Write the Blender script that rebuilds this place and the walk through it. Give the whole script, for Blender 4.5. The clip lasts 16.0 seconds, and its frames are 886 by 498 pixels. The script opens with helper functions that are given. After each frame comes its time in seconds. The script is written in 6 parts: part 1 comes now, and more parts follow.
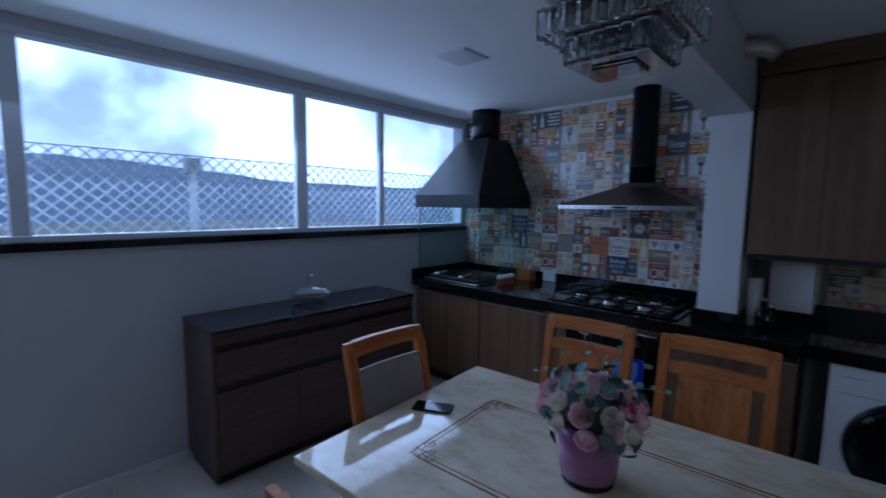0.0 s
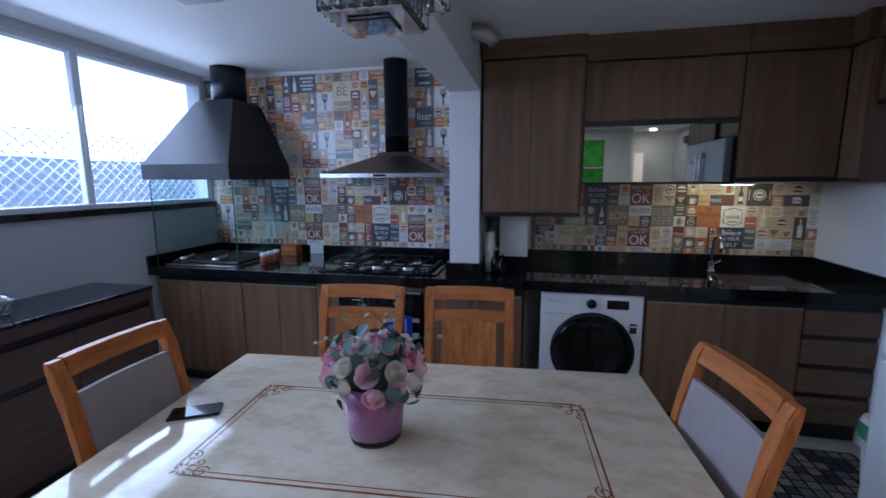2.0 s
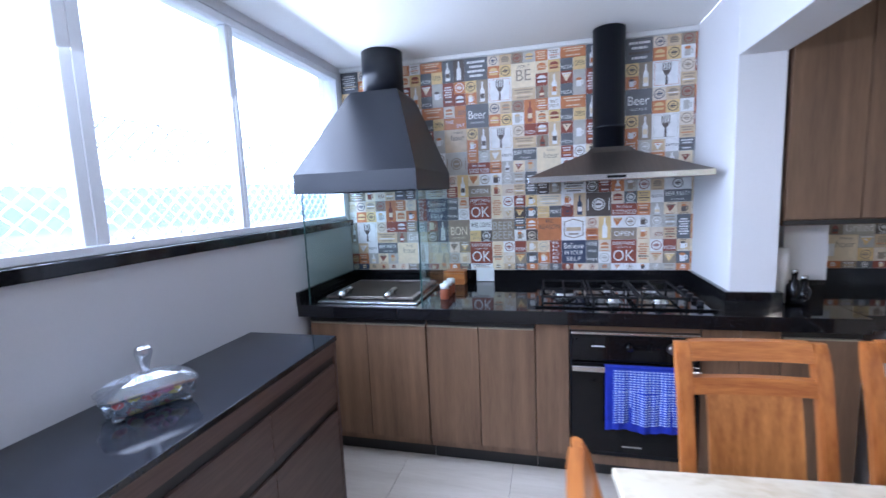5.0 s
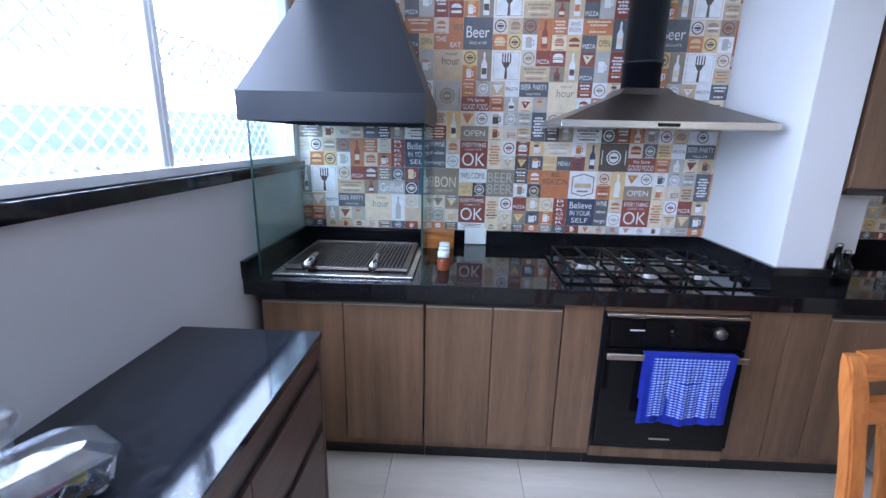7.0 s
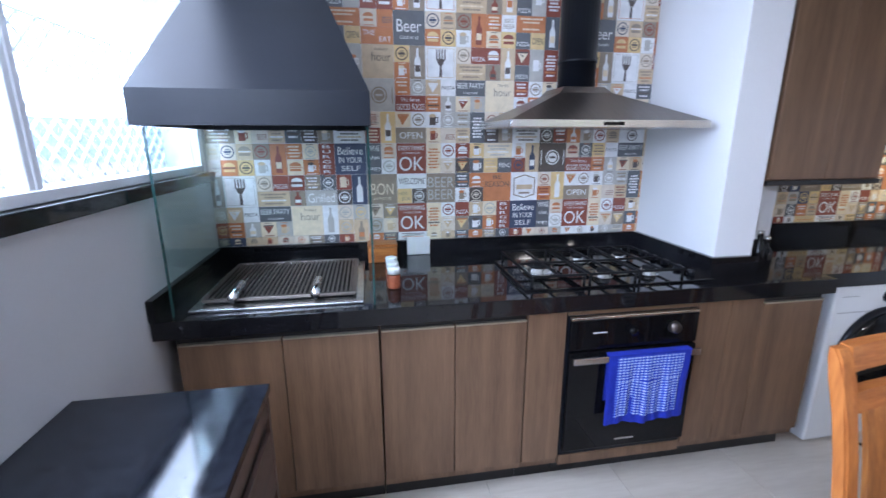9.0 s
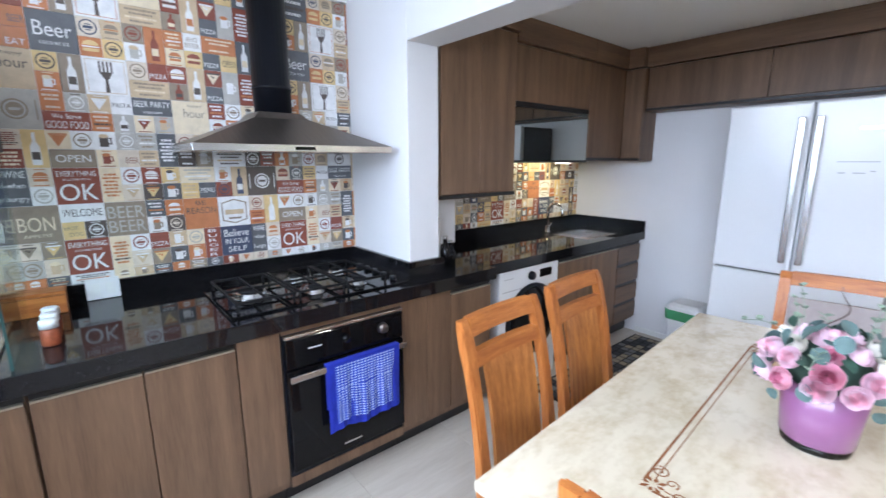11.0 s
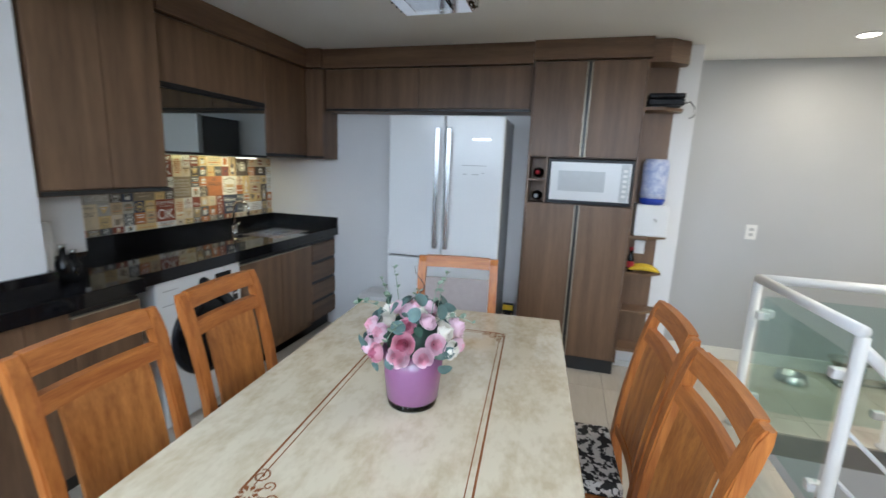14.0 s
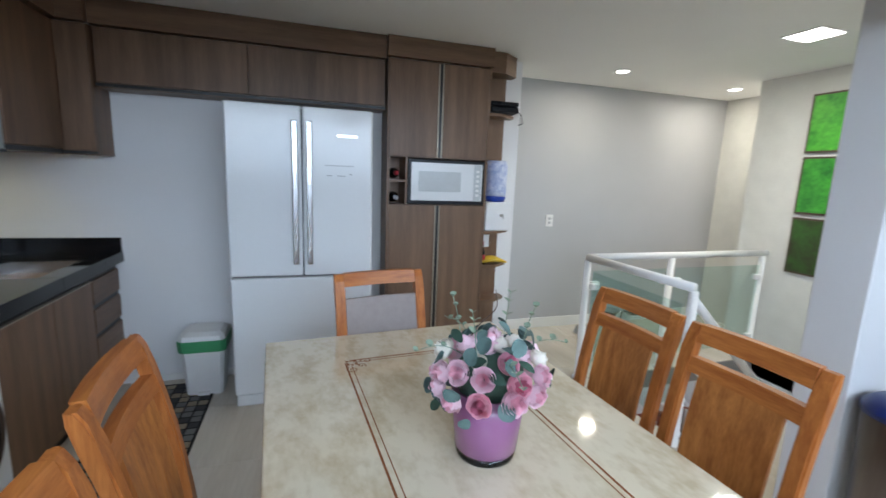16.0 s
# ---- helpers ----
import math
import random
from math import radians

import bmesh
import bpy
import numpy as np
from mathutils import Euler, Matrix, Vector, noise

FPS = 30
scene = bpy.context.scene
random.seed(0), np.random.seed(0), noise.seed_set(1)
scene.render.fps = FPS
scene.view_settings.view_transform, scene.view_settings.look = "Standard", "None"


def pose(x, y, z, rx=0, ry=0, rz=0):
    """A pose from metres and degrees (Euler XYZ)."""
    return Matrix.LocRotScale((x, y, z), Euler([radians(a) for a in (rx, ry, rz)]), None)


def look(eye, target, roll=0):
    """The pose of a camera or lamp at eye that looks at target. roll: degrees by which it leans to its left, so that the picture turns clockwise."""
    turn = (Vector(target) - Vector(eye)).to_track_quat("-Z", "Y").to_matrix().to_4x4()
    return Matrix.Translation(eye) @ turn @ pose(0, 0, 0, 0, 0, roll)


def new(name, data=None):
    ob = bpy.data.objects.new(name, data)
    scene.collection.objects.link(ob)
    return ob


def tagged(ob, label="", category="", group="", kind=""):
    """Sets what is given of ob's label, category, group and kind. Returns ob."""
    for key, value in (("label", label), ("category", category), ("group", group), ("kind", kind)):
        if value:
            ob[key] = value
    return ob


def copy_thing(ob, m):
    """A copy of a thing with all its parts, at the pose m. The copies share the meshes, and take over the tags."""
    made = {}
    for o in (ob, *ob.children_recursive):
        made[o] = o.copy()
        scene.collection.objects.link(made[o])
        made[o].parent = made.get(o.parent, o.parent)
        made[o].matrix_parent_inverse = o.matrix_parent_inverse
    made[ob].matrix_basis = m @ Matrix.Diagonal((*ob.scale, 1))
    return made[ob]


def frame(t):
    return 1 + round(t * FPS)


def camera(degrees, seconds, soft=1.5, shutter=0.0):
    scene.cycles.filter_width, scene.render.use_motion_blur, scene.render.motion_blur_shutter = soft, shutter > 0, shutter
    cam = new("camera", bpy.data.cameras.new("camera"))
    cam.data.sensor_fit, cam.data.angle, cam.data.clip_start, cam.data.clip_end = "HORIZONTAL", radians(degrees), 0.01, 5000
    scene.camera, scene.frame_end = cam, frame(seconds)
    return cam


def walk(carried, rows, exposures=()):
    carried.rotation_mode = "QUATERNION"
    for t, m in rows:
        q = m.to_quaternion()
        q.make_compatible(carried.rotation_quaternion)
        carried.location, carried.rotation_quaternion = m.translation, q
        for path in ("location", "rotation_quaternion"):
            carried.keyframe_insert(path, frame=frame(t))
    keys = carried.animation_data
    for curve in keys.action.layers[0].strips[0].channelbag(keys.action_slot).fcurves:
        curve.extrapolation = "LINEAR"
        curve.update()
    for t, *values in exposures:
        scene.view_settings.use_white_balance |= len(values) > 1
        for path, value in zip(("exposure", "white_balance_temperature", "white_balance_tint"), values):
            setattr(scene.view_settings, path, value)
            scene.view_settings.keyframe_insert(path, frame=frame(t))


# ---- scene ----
# camera and walk
cam = camera(91.3, 16.0, shutter=0.4)
PATH = [
    (0, (0.424, 1.977, 1.554), (-0.928, 3.437, 1.353), 0.8),
    (0.5, (0.387, 1.996, 1.557), (-0.613, 3.714, 1.342), 0.6),
    (1, (0.374, 2.009, 1.547), (-0.368, 3.853, 1.32), 0.5),
    (1.5, (0.384, 2.009, 1.543), (-0.183, 3.91, 1.289), 0.1),
    (2, (0.38, 2.019, 1.518), (-0.035, 3.95, 1.206), -0.3),
    (2.5, (0.319, 2.112, 1.506), (0.026, 4.059, 1.153), 0.9),
    (3, (0.177, 2.253, 1.521), (-0.132, 4.214, 1.276), 0.1),
    (3.5, (-0.04, 2.306, 1.521), (-0.252, 4.281, 1.294), 1.2),
    (4, (-0.391, 2.305, 1.522), (-0.553, 4.285, 1.29), -1.2),
    (4.5, (-0.695, 2.39, 1.498), (-1.001, 4.35, 1.24), -1.4),
    (5, (-0.989, 2.485, 1.496), (-1.479, 4.408, 1.25), -2.4),
    (5.2, (-1.09, 2.535, 1.49), (-1.553, 4.465, 1.225), -1.3),
    (7.3, (-1.571, 3.037, 1.483), (-1.601, 4.971, 0.977), 0.4),
    (7.5, (-1.605, 3.084, 1.476), (-1.611, 5.029, 1.009), -0.1),
    (8, (-1.665, 3.15, 1.488), (-1.598, 5.083, 0.992), 0.0),
    (8.2, (-1.687, 3.164, 1.493), (-1.595, 5.096, 0.984), 0.0),
    (10.3, (-1.572, 3.081, 1.486), (-0.578, 4.771, 1.089), 0.3),
    (10.5, (-1.54, 3.06, 1.491), (-0.447, 4.687, 1.095), 0.5),
    (11, (-1.46, 2.98, 1.499), (-0.202, 4.483, 1.102), -0.1),
    (11.5, (-1.397, 2.876, 1.505), (-0.039, 4.293, 1.123), 0.3),
    (12, (-1.338, 2.789, 1.518), (0.134, 4.096, 1.166), 0.4),
    (12.5, (-1.299, 2.739, 1.521), (0.309, 3.88, 1.181), 0.4),
    (13, (-1.258, 2.675, 1.518), (0.46, 3.646, 1.199), 0.4),
    (13.5, (-1.24, 2.66, 1.513), (0.568, 3.443, 1.165), 1.3),
    (14, (-1.215, 2.73, 1.485), (0.676, 3.261, 1.107), 2.3),
    (14.5, (-1.192, 2.943, 1.492), (0.765, 3.107, 1.114), 1.3),
    (15, (-1.153, 3.112, 1.468), (0.805, 3.25, 1.086), 2.3),
    (15.5, (-1.019, 3.403, 1.485), (0.939, 3.168, 1.151), 0.3),
    (16, (-0.983, 3.557, 1.462), (0.895, 2.958, 1.126), 2.2),
]
EXPOSURES = [(0, -1.95, 4800, 17), (1.0, -1.5, 5000, 18), (1.5, -1.25, 5100, 19), (2.0, -0.8, 5200, 20), (2.5, -0.25, 5300, 18), (3.0, 0.13, 5450, 19), (3.5, 0.44, 5650, 20), (5, 0.58, 5700, 20), (8, 0.45, 5650, 19), (10.5, 0.8, 6250, 17), (11.5, 0.65, 6300, 14), (12.5, 0.4, 6500, 11), (14, 0.14, 6400, 9), (14.5, 0.18, 6500, 9), (16, -0.02, 6200, 9)]
walk(cam, [(t, look(eye, target, roll)) for t, eye, target, roll in PATH], EXPOSURES)

# world, sun, large lights
world = bpy.data.worlds.new("sky")
scene.world = world
world.use_nodes = True
wn, wl = world.node_tree.nodes, world.node_tree.links
sky = wn.new("ShaderNodeTexSky")
sky.sky_type, sky.sun_disc = "NISHITA", False
sky.sun_elevation, sky.sun_rotation = radians(58), radians(100)
cloud = wn.new("ShaderNodeTexNoise")
cloud.inputs["Scale"].default_value, cloud.inputs["Detail"].default_value = 3.2, 8
ramp = wn.new("ShaderNodeValToRGB")
ramp.color_ramp.elements[0].position, ramp.color_ramp.elements[1].position = 0.42, 0.56
ramp.color_ramp.elements[0].color = (0.3, 0.3, 0.3, 1)
whiten = wn.new("ShaderNodeMix")
whiten.data_type = "RGBA"
whiten.inputs["B"].default_value = (42, 49, 60, 1)
coord = wn.new("ShaderNodeTexCoord")
wl.new(coord.outputs["Generated"], cloud.inputs["Vector"])
wl.new(cloud.outputs["Fac"], ramp.inputs["Fac"])
wl.new(ramp.outputs["Color"], whiten.inputs["Factor"])
wl.new(sky.outputs["Color"], whiten.inputs["A"])
wl.new(whiten.outputs["Result"], wn["Background"].inputs["Color"])
wn["Background"].inputs["Strength"].default_value = 0.15

sun = new("sun", bpy.data.lights.new("sun", "SUN"))
sun.data.energy, sun.data.angle, sun.data.color = 3.0, radians(0.5), (1, 0.96, 0.9)
sun.matrix_world = look((20, -3.5, 32), (0, 0, 0))


def area(name, eye, target, sx, sy, watts, color=(1, 1, 1)):
    lamp = bpy.data.lights.new(name, "AREA")
    lamp.shape, lamp.size, lamp.size_y, lamp.energy, lamp.color = "RECTANGLE", sx, sy, watts, color
    ob = new(name, lamp)
    ob.matrix_world = look(eye, target)
    return ob


area("window_light", (-2.5, 3.2, 1.86), (0, 3.2, 0.45), 4.1, 0.95, 84, (0.74, 0.86, 1.0))


# ---------------------------------------------------------------- materials
def material(name, color, rough=0.5, metal=0.0, vary=0.12, scale=6.0, stretch=(1, 1, 1), bump=0.0, fine=60.0, second=None, coat=0.0, spec=0.5, ramp=(0.35, 0.65)):
    m = bpy.data.materials.new(name)
    m.use_nodes = True
    n, l = m.node_tree.nodes, m.node_tree.links
    p = n["Principled BSDF"]
    p.inputs["Roughness"].default_value, p.inputs["Metallic"].default_value = rough, metal
    p.inputs["Coat Weight"].default_value, p.inputs["Specular IOR Level"].default_value = coat, spec
    p.inputs["Coat Roughness"].default_value = 0.05
    tc, mp = n.new("ShaderNodeTexCoord"), n.new("ShaderNodeMapping")
    mp.inputs["Scale"].default_value = stretch
    l.new(tc.outputs["Object"], mp.inputs["Vector"])
    info = n.new("ShaderNodeObjectInfo")
    shift = n.new("ShaderNodeVectorMath")
    shift.operation = "SCALE"
    shift.inputs[0].default_value = (13.0, 7.0, 5.0)
    l.new(info.outputs["Random"], shift.inputs["Scale"])
    l.new(shift.outputs["Vector"], mp.inputs["Location"])
    big, small = n.new("ShaderNodeTexNoise"), n.new("ShaderNodeTexNoise")
    for tex, s, d in ((big, scale, 4), (small, fine, 6)):
        tex.inputs["Scale"].default_value, tex.inputs["Detail"].default_value = s, d
        l.new(mp.outputs["Vector"], tex.inputs["Vector"])
    cr = n.new("ShaderNodeValToRGB")
    c2 = second or tuple(c * (1 - vary) for c in color)
    cr.color_ramp.elements[0].color, cr.color_ramp.elements[1].color = (*c2, 1), (*color, 1)
    cr.color_ramp.elements[0].position, cr.color_ramp.elements[1].position = ramp
    add = n.new("ShaderNodeMath")
    add.operation = "MULTIPLY_ADD"
    add.inputs[1].default_value = 0.35
    l.new(small.outputs["Fac"], add.inputs[0])
    half = n.new("ShaderNodeMath")
    half.operation = "MULTIPLY_ADD"
    half.inputs[1].default_value, half.inputs[2].default_value = 0.65, 0
    l.new(big.outputs["Fac"], half.inputs[0])
    l.new(half.outputs["Value"], add.inputs[2])
    l.new(add.outputs["Value"], cr.inputs["Fac"])
    l.new(cr.outputs["Color"], p.inputs["Base Color"])
    if bump:
        b = n.new("ShaderNodeBump")
        b.inputs["Strength"].default_value, b.inputs["Distance"].default_value = bump, 0.002
        l.new(small.outputs["Fac"], b.inputs["Height"])
        l.new(b.outputs["Normal"], p.inputs["Normal"])
    return m


def glass(name, color=(1, 1, 1), rough=0.0, gloss=0.035):
    m = bpy.data.materials.new(name)
    m.use_nodes = True
    n, l = m.node_tree.nodes, m.node_tree.links
    n.remove(n["Principled BSDF"])
    tr, gl, mix = n.new("ShaderNodeBsdfTransparent"), n.new("ShaderNodeBsdfGlossy"), n.new("ShaderNodeMixShader")
    fr, power, weak = n.new("ShaderNodeLayerWeight"), n.new("ShaderNodeMath"), n.new("ShaderNodeMath")
    fr.inputs["Blend"].default_value = 0.5
    power.operation, weak.operation = "POWER", "MULTIPLY_ADD"
    power.inputs[1].default_value, weak.inputs[1].default_value, weak.inputs[2].default_value = 5, 0.6, gloss
    l.new(fr.outputs["Facing"], power.inputs[0])
    l.new(power.outputs["Value"], weak.inputs[0])
    tr.inputs["Color"].default_value = (*color, 1)
    gl.inputs["Roughness"].default_value = rough
    l.new(weak.outputs["Value"], mix.inputs["Fac"])
    l.new(tr.outputs["BSDF"], mix.inputs[1])
    l.new(gl.outputs["BSDF"], mix.inputs[2])
    l.new(mix.outputs["Shader"], n["Material Output"].inputs["Surface"])
    return m


def crystal(name, color=(1, 1, 1)):
    m = bpy.data.materials.new(name)
    m.use_nodes = True
    p = m.node_tree.nodes["Principled BSDF"]
    p.inputs["Transmission Weight"].default_value, p.inputs["Roughness"].default_value, p.inputs["IOR"].default_value = 1.0, 0.02, 1.5
    p.inputs["Base Color"].default_value = (*color, 1)
    return m


def glow(name, color, strength):
    m = bpy.data.materials.new(name)
    m.use_nodes = True
    p = m.node_tree.nodes["Principled BSDF"]
    p.inputs["Emission Color"].default_value, p.inputs["Emission Strength"].default_value = (*color, 1), strength
    return m


PAINT = material("white_paint", (0.78, 0.78, 0.79), 0.6, vary=0.05, scale=2, bump=0.05, fine=150)
CEIL = material("ceiling_paint", (0.87, 0.87, 0.85), 0.7, vary=0.04, scale=1.5)
GREYWALL = material("grey_wall_paint", (0.45, 0.46, 0.48), 0.6, vary=0.05, scale=2, bump=0.05, fine=150)
LOWWALL = material("pale_grey_paint", (0.6, 0.6, 0.62), 0.5, vary=0.05, scale=2, bump=0.05, fine=150)
ROUGHWALL = material("textured_white_plaster", (0.74, 0.74, 0.7), 0.7, vary=0.08, scale=8, bump=0.5, fine=70)
WOOD = material("walnut_laminate", (0.21, 0.12, 0.067), 0.42, scale=2.0, stretch=(9, 9, 0.5), fine=24, second=(0.112, 0.062, 0.035), bump=0.05)
WOODH = material("walnut_laminate_level", (0.21, 0.12, 0.067), 0.42, scale=2.0, stretch=(0.5, 0.5, 9), fine=24, second=(0.112, 0.062, 0.035), bump=0.05)
DARKWOOD = material("dark_walnut_laminate", (0.11, 0.068, 0.055), 0.4, scale=5, stretch=(0.55, 0.55, 9), fine=22, second=(0.06, 0.036, 0.03), bump=0.05)
GROOVE = material("black_aluminium", (0.012, 0.012, 0.013), 0.35, vary=0.2)
BRONZE = material("bronze_aluminium_edge", (0.42, 0.37, 0.29), 0.38, metal=0.6, vary=0.1)
GRANITE = material("black_granite", (0.012, 0.012, 0.014), 0.06, vary=0.5, scale=90, fine=300, second=(0.003, 0.003, 0.004), spec=0.4)
SIDETOP = material("dark_grey_stone_top", (0.02, 0.023, 0.03), 0.06, scale=45, fine=160, second=(0.003, 0.003, 0.005), bump=0.05)
BLACK = material("black_painted_steel", (0.006, 0.0075, 0.012), 0.34, vary=0.25, scale=5, spec=0.3)
BLACKGLASS = material("black_oven_glass", (0.006, 0.006, 0.007), 0.05, vary=0.2, spec=0.22)
STEEL = material("brushed_steel", (0.62, 0.62, 0.62), 0.25, metal=1, vary=0.1, stretch=(30, 1, 1), bump=0.05)
CHROME = material("chrome", (0.8, 0.8, 0.82), 0.08, metal=1, vary=0.03)
DARKSTEEL = material("dark_brushed_steel", (0.2, 0.17, 0.15), 0.3, metal=0.9, vary=0.2, stretch=(20, 1, 1))
CAST = material("cast_iron", (0.01, 0.01, 0.011), 0.6, vary=0.3, bump=0.2, fine=200, spec=0.15)
WHITE = material("white_enamel", (0.8, 0.82, 0.84), 0.16, vary=0.03, scale=2)
WHITEPL = material("white_plastic", (0.78, 0.78, 0.78), 0.4, vary=0.03)
ALU = material("white_aluminium", (0.72, 0.74, 0.77), 0.35, vary=0.04)
CHAIRWOOD = material("honey_wood", (0.55, 0.195, 0.047), 0.42, scale=5, stretch=(8, 8, 0.8), fine=26, second=(0.33, 0.095, 0.02), coat=0.08, spec=0.35)
CHAIRWOODH = material("honey_wood_level", (0.55, 0.195, 0.047), 0.42, scale=5, stretch=(0.8, 8, 8), fine=26, second=(0.33, 0.095, 0.02), coat=0.08, spec=0.35)
CHAIRPANEL = material("honey_wood_panel", (0.58, 0.23, 0.06), 0.42, scale=4, stretch=(10, 10, 0.6), fine=22, second=(0.31, 0.1, 0.025), coat=0.08, spec=0.35)
FABRIC = material("taupe_fabric", (0.36, 0.31, 0.3), 0.9, vary=0.12, scale=30, fine=400, bump=0.4)
SEAT = material("black_white_patterned_fabric", (0.6, 0.58, 0.55), 0.85, scale=28, fine=60, second=(0.015, 0.015, 0.016), ramp=(0.49, 0.52))
MARBLE = material("cream_marble", (0.75, 0.66, 0.5), 0.07, scale=8, stretch=(1, 1.7, 1), fine=30, second=(0.59, 0.48, 0.32), coat=0.5, ramp=(0.34, 0.56))
INLAY = material("brown_inlay", (0.32, 0.12, 0.05), 0.15, vary=0.3, scale=20)
FLOORT = material("beige_porcelain", (0.64, 0.58, 0.5), 0.14, scale=1.2, stretch=(1, 7, 1), fine=9, second=(0.54, 0.48, 0.4))
GROUT = material("grey_grout", (0.3, 0.28, 0.26), 0.8)
SKIRT = material("white_skirting", (0.78, 0.78, 0.76), 0.3, vary=0.03)
NET = material("white_net_cord", (0.9, 0.91, 0.93), 0.7)
# the blue of the distance haze is mixed into the woods' base colour
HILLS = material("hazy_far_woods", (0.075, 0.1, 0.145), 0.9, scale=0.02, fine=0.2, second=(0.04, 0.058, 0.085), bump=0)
FIELD = material("far_ground", (0.06, 0.075, 0.06), 0.9, scale=0.01, fine=0.15, second=(0.11, 0.1, 0.085))
PANE = glass("window_glass", (0.97, 0.99, 1))
SCREEN = glass("greenish_glass", (0.86, 0.94, 0.93))
CUT = glass("cut_glass", (0.9, 0.93, 0.97), 0.12, 0.26)
CRYSTAL = crystal("crystal", (0.95, 0.97, 1))
MIRROR = material("smoked_mirror", (0.4, 0.41, 0.38), 0.02, metal=1, vary=0.02)
LAMP = glow("lit_diffuser", (1, 0.96, 0.88), 9)
# emission standing in for the warm light seen in the doorway
WARM = glow("warm_doorway_glow", (1, 0.72, 0.42), 1.4)


# ---------------------------------------------------------------- mesh tools
class Shape:
    """Collects solids in one mesh; k is the material's index."""

    def __init__(self):
        self.bm = bmesh.new()

    def _mark(self, before, k, smooth=False):
        for f in self.bm.faces:
            if f not in before:
                f.material_index = k
                f.smooth = smooth

    def box(self, x0, x1, y0, y1, z0, z1, k=0, bevel=0.0, turn=None):
        before = set(self.bm.faces)
        vs = [self.bm.verts.new((x, y, z)) for x in (x0, x1) for y in (y0, y1) for z in (z0, z1)]
        fs = [self.bm.faces.new([vs[i] for i in q]) for q in ((0, 1, 3, 2), (4, 6, 7, 5), (0, 4, 5, 1), (2, 3, 7, 6), (0, 2, 6, 4), (1, 5, 7, 3))]
        if turn is not None:
            bmesh.ops.transform(self.bm, matrix=turn, verts=vs)
        if bevel:
            es = list({e for f in fs for e in f.edges})
            bmesh.ops.bevel(self.bm, geom=es, offset=bevel, segments=2, profile=0.5, affect="EDGES")
        self._mark(before, k)
        return self

    def loft(self, rings, k=0, smooth=False, caps=True, closed=True):
        before = set(self.bm.faces)
        rows = [[self.bm.verts.new(p) for p in r] for r in rings]
        n = len(rows[0])
        for a, b in zip(rows, rows[1:]):
            for i in range(n if closed else n - 1):
                self.bm.faces.new((a[i], a[(i + 1) % n], b[(i + 1) % n], b[i]))
        if caps:
            self.bm.faces.new(rows[0][::-1])
            self.bm.faces.new(rows[-1])
        self._mark(before, k, smooth)
        return self

    def lathe(self, profile, cx=0, cy=0, cz=0, seg=24, k=0, smooth=True, caps=True):
        return self.loft([[(cx + r * math.cos(2 * math.pi * i / seg), cy + r * math.sin(2 * math.pi * i / seg), cz + z) for i in range(seg)] for r, z in profile], k, smooth, caps)

    def rod(self, path, r, seg=10, k=0, caps=True):
        rings = []
        pts = [Vector(p) for p in path]
        for i, p in enumerate(pts):
            d = (pts[min(i + 1, len(pts) - 1)] - pts[max(i - 1, 0)]).normalized()
            u = d.cross(Vector((0, 0, 1)) if abs(d.z) < 0.9 else Vector((1, 0, 0))).normalized()
            v = d.cross(u)
            rr = r[i] if isinstance(r, (list, tuple)) else r
            rings.append([p + rr * (math.cos(2 * math.pi * j / seg) * u + math.sin(2 * math.pi * j / seg) * v) for j in range(seg)])
        return self.loft(rings, k, True, caps)

    def poly(self, pts, k=0):
        before = set(self.bm.faces)
        self.bm.faces.new([self.bm.verts.new(p) for p in pts])
        self._mark(before, k)
        return self

    def mesh(self, name, mats):
        bmesh.ops.recalc_face_normals(self.bm, faces=self.bm.faces)
        me = bpy.data.meshes.new(name)
        self.bm.to_mesh(me)
        self.bm.free()
        for m in mats:
            me.materials.append(m)
        return me

    def done(self, name, mats, parent=None, at=None, label=""):
        ob = new(name, self.mesh(name, mats if isinstance(mats, (list, tuple)) else [mats]))
        if parent is not None:
            ob.parent = parent
        if at is not None:
            ob.matrix_local = at if isinstance(at, Matrix) else Matrix.Translation(at)
        if label:
            tagged(ob, label)
        return ob


def thing(name, label, category, at=(0, 0, 0), rz=0.0, group=""):
    ob = new(name)
    ob.empty_display_size = 0.1
    ob.matrix_world = pose(*at, 0, 0, rz)
    return tagged(ob, label, category, group)


def setting(name, shape, mats, label, category):
    return tagged(shape.done(name, mats), label, category, kind="structure")


def box(*a, **kw):
    return Shape().box(*a, **kw)


# ---------------------------------------------------------------- the large structure
WX, EX, GX = -2.41, 2.23, 2.68          # window wall, fridge wall, grey wall
NY, SY = 5.375, -0.14                  # tiled wall, picture wall
PX0, PX1, PY = -0.17, 0.025, 4.79      # pier and beam
CL, CR = 2.395, 2.345                  # the two ceilings
WY0, WY1, WZ0, WZ1 = 1.1, 5.335, 1.35, 2.345
BACK = -3.2

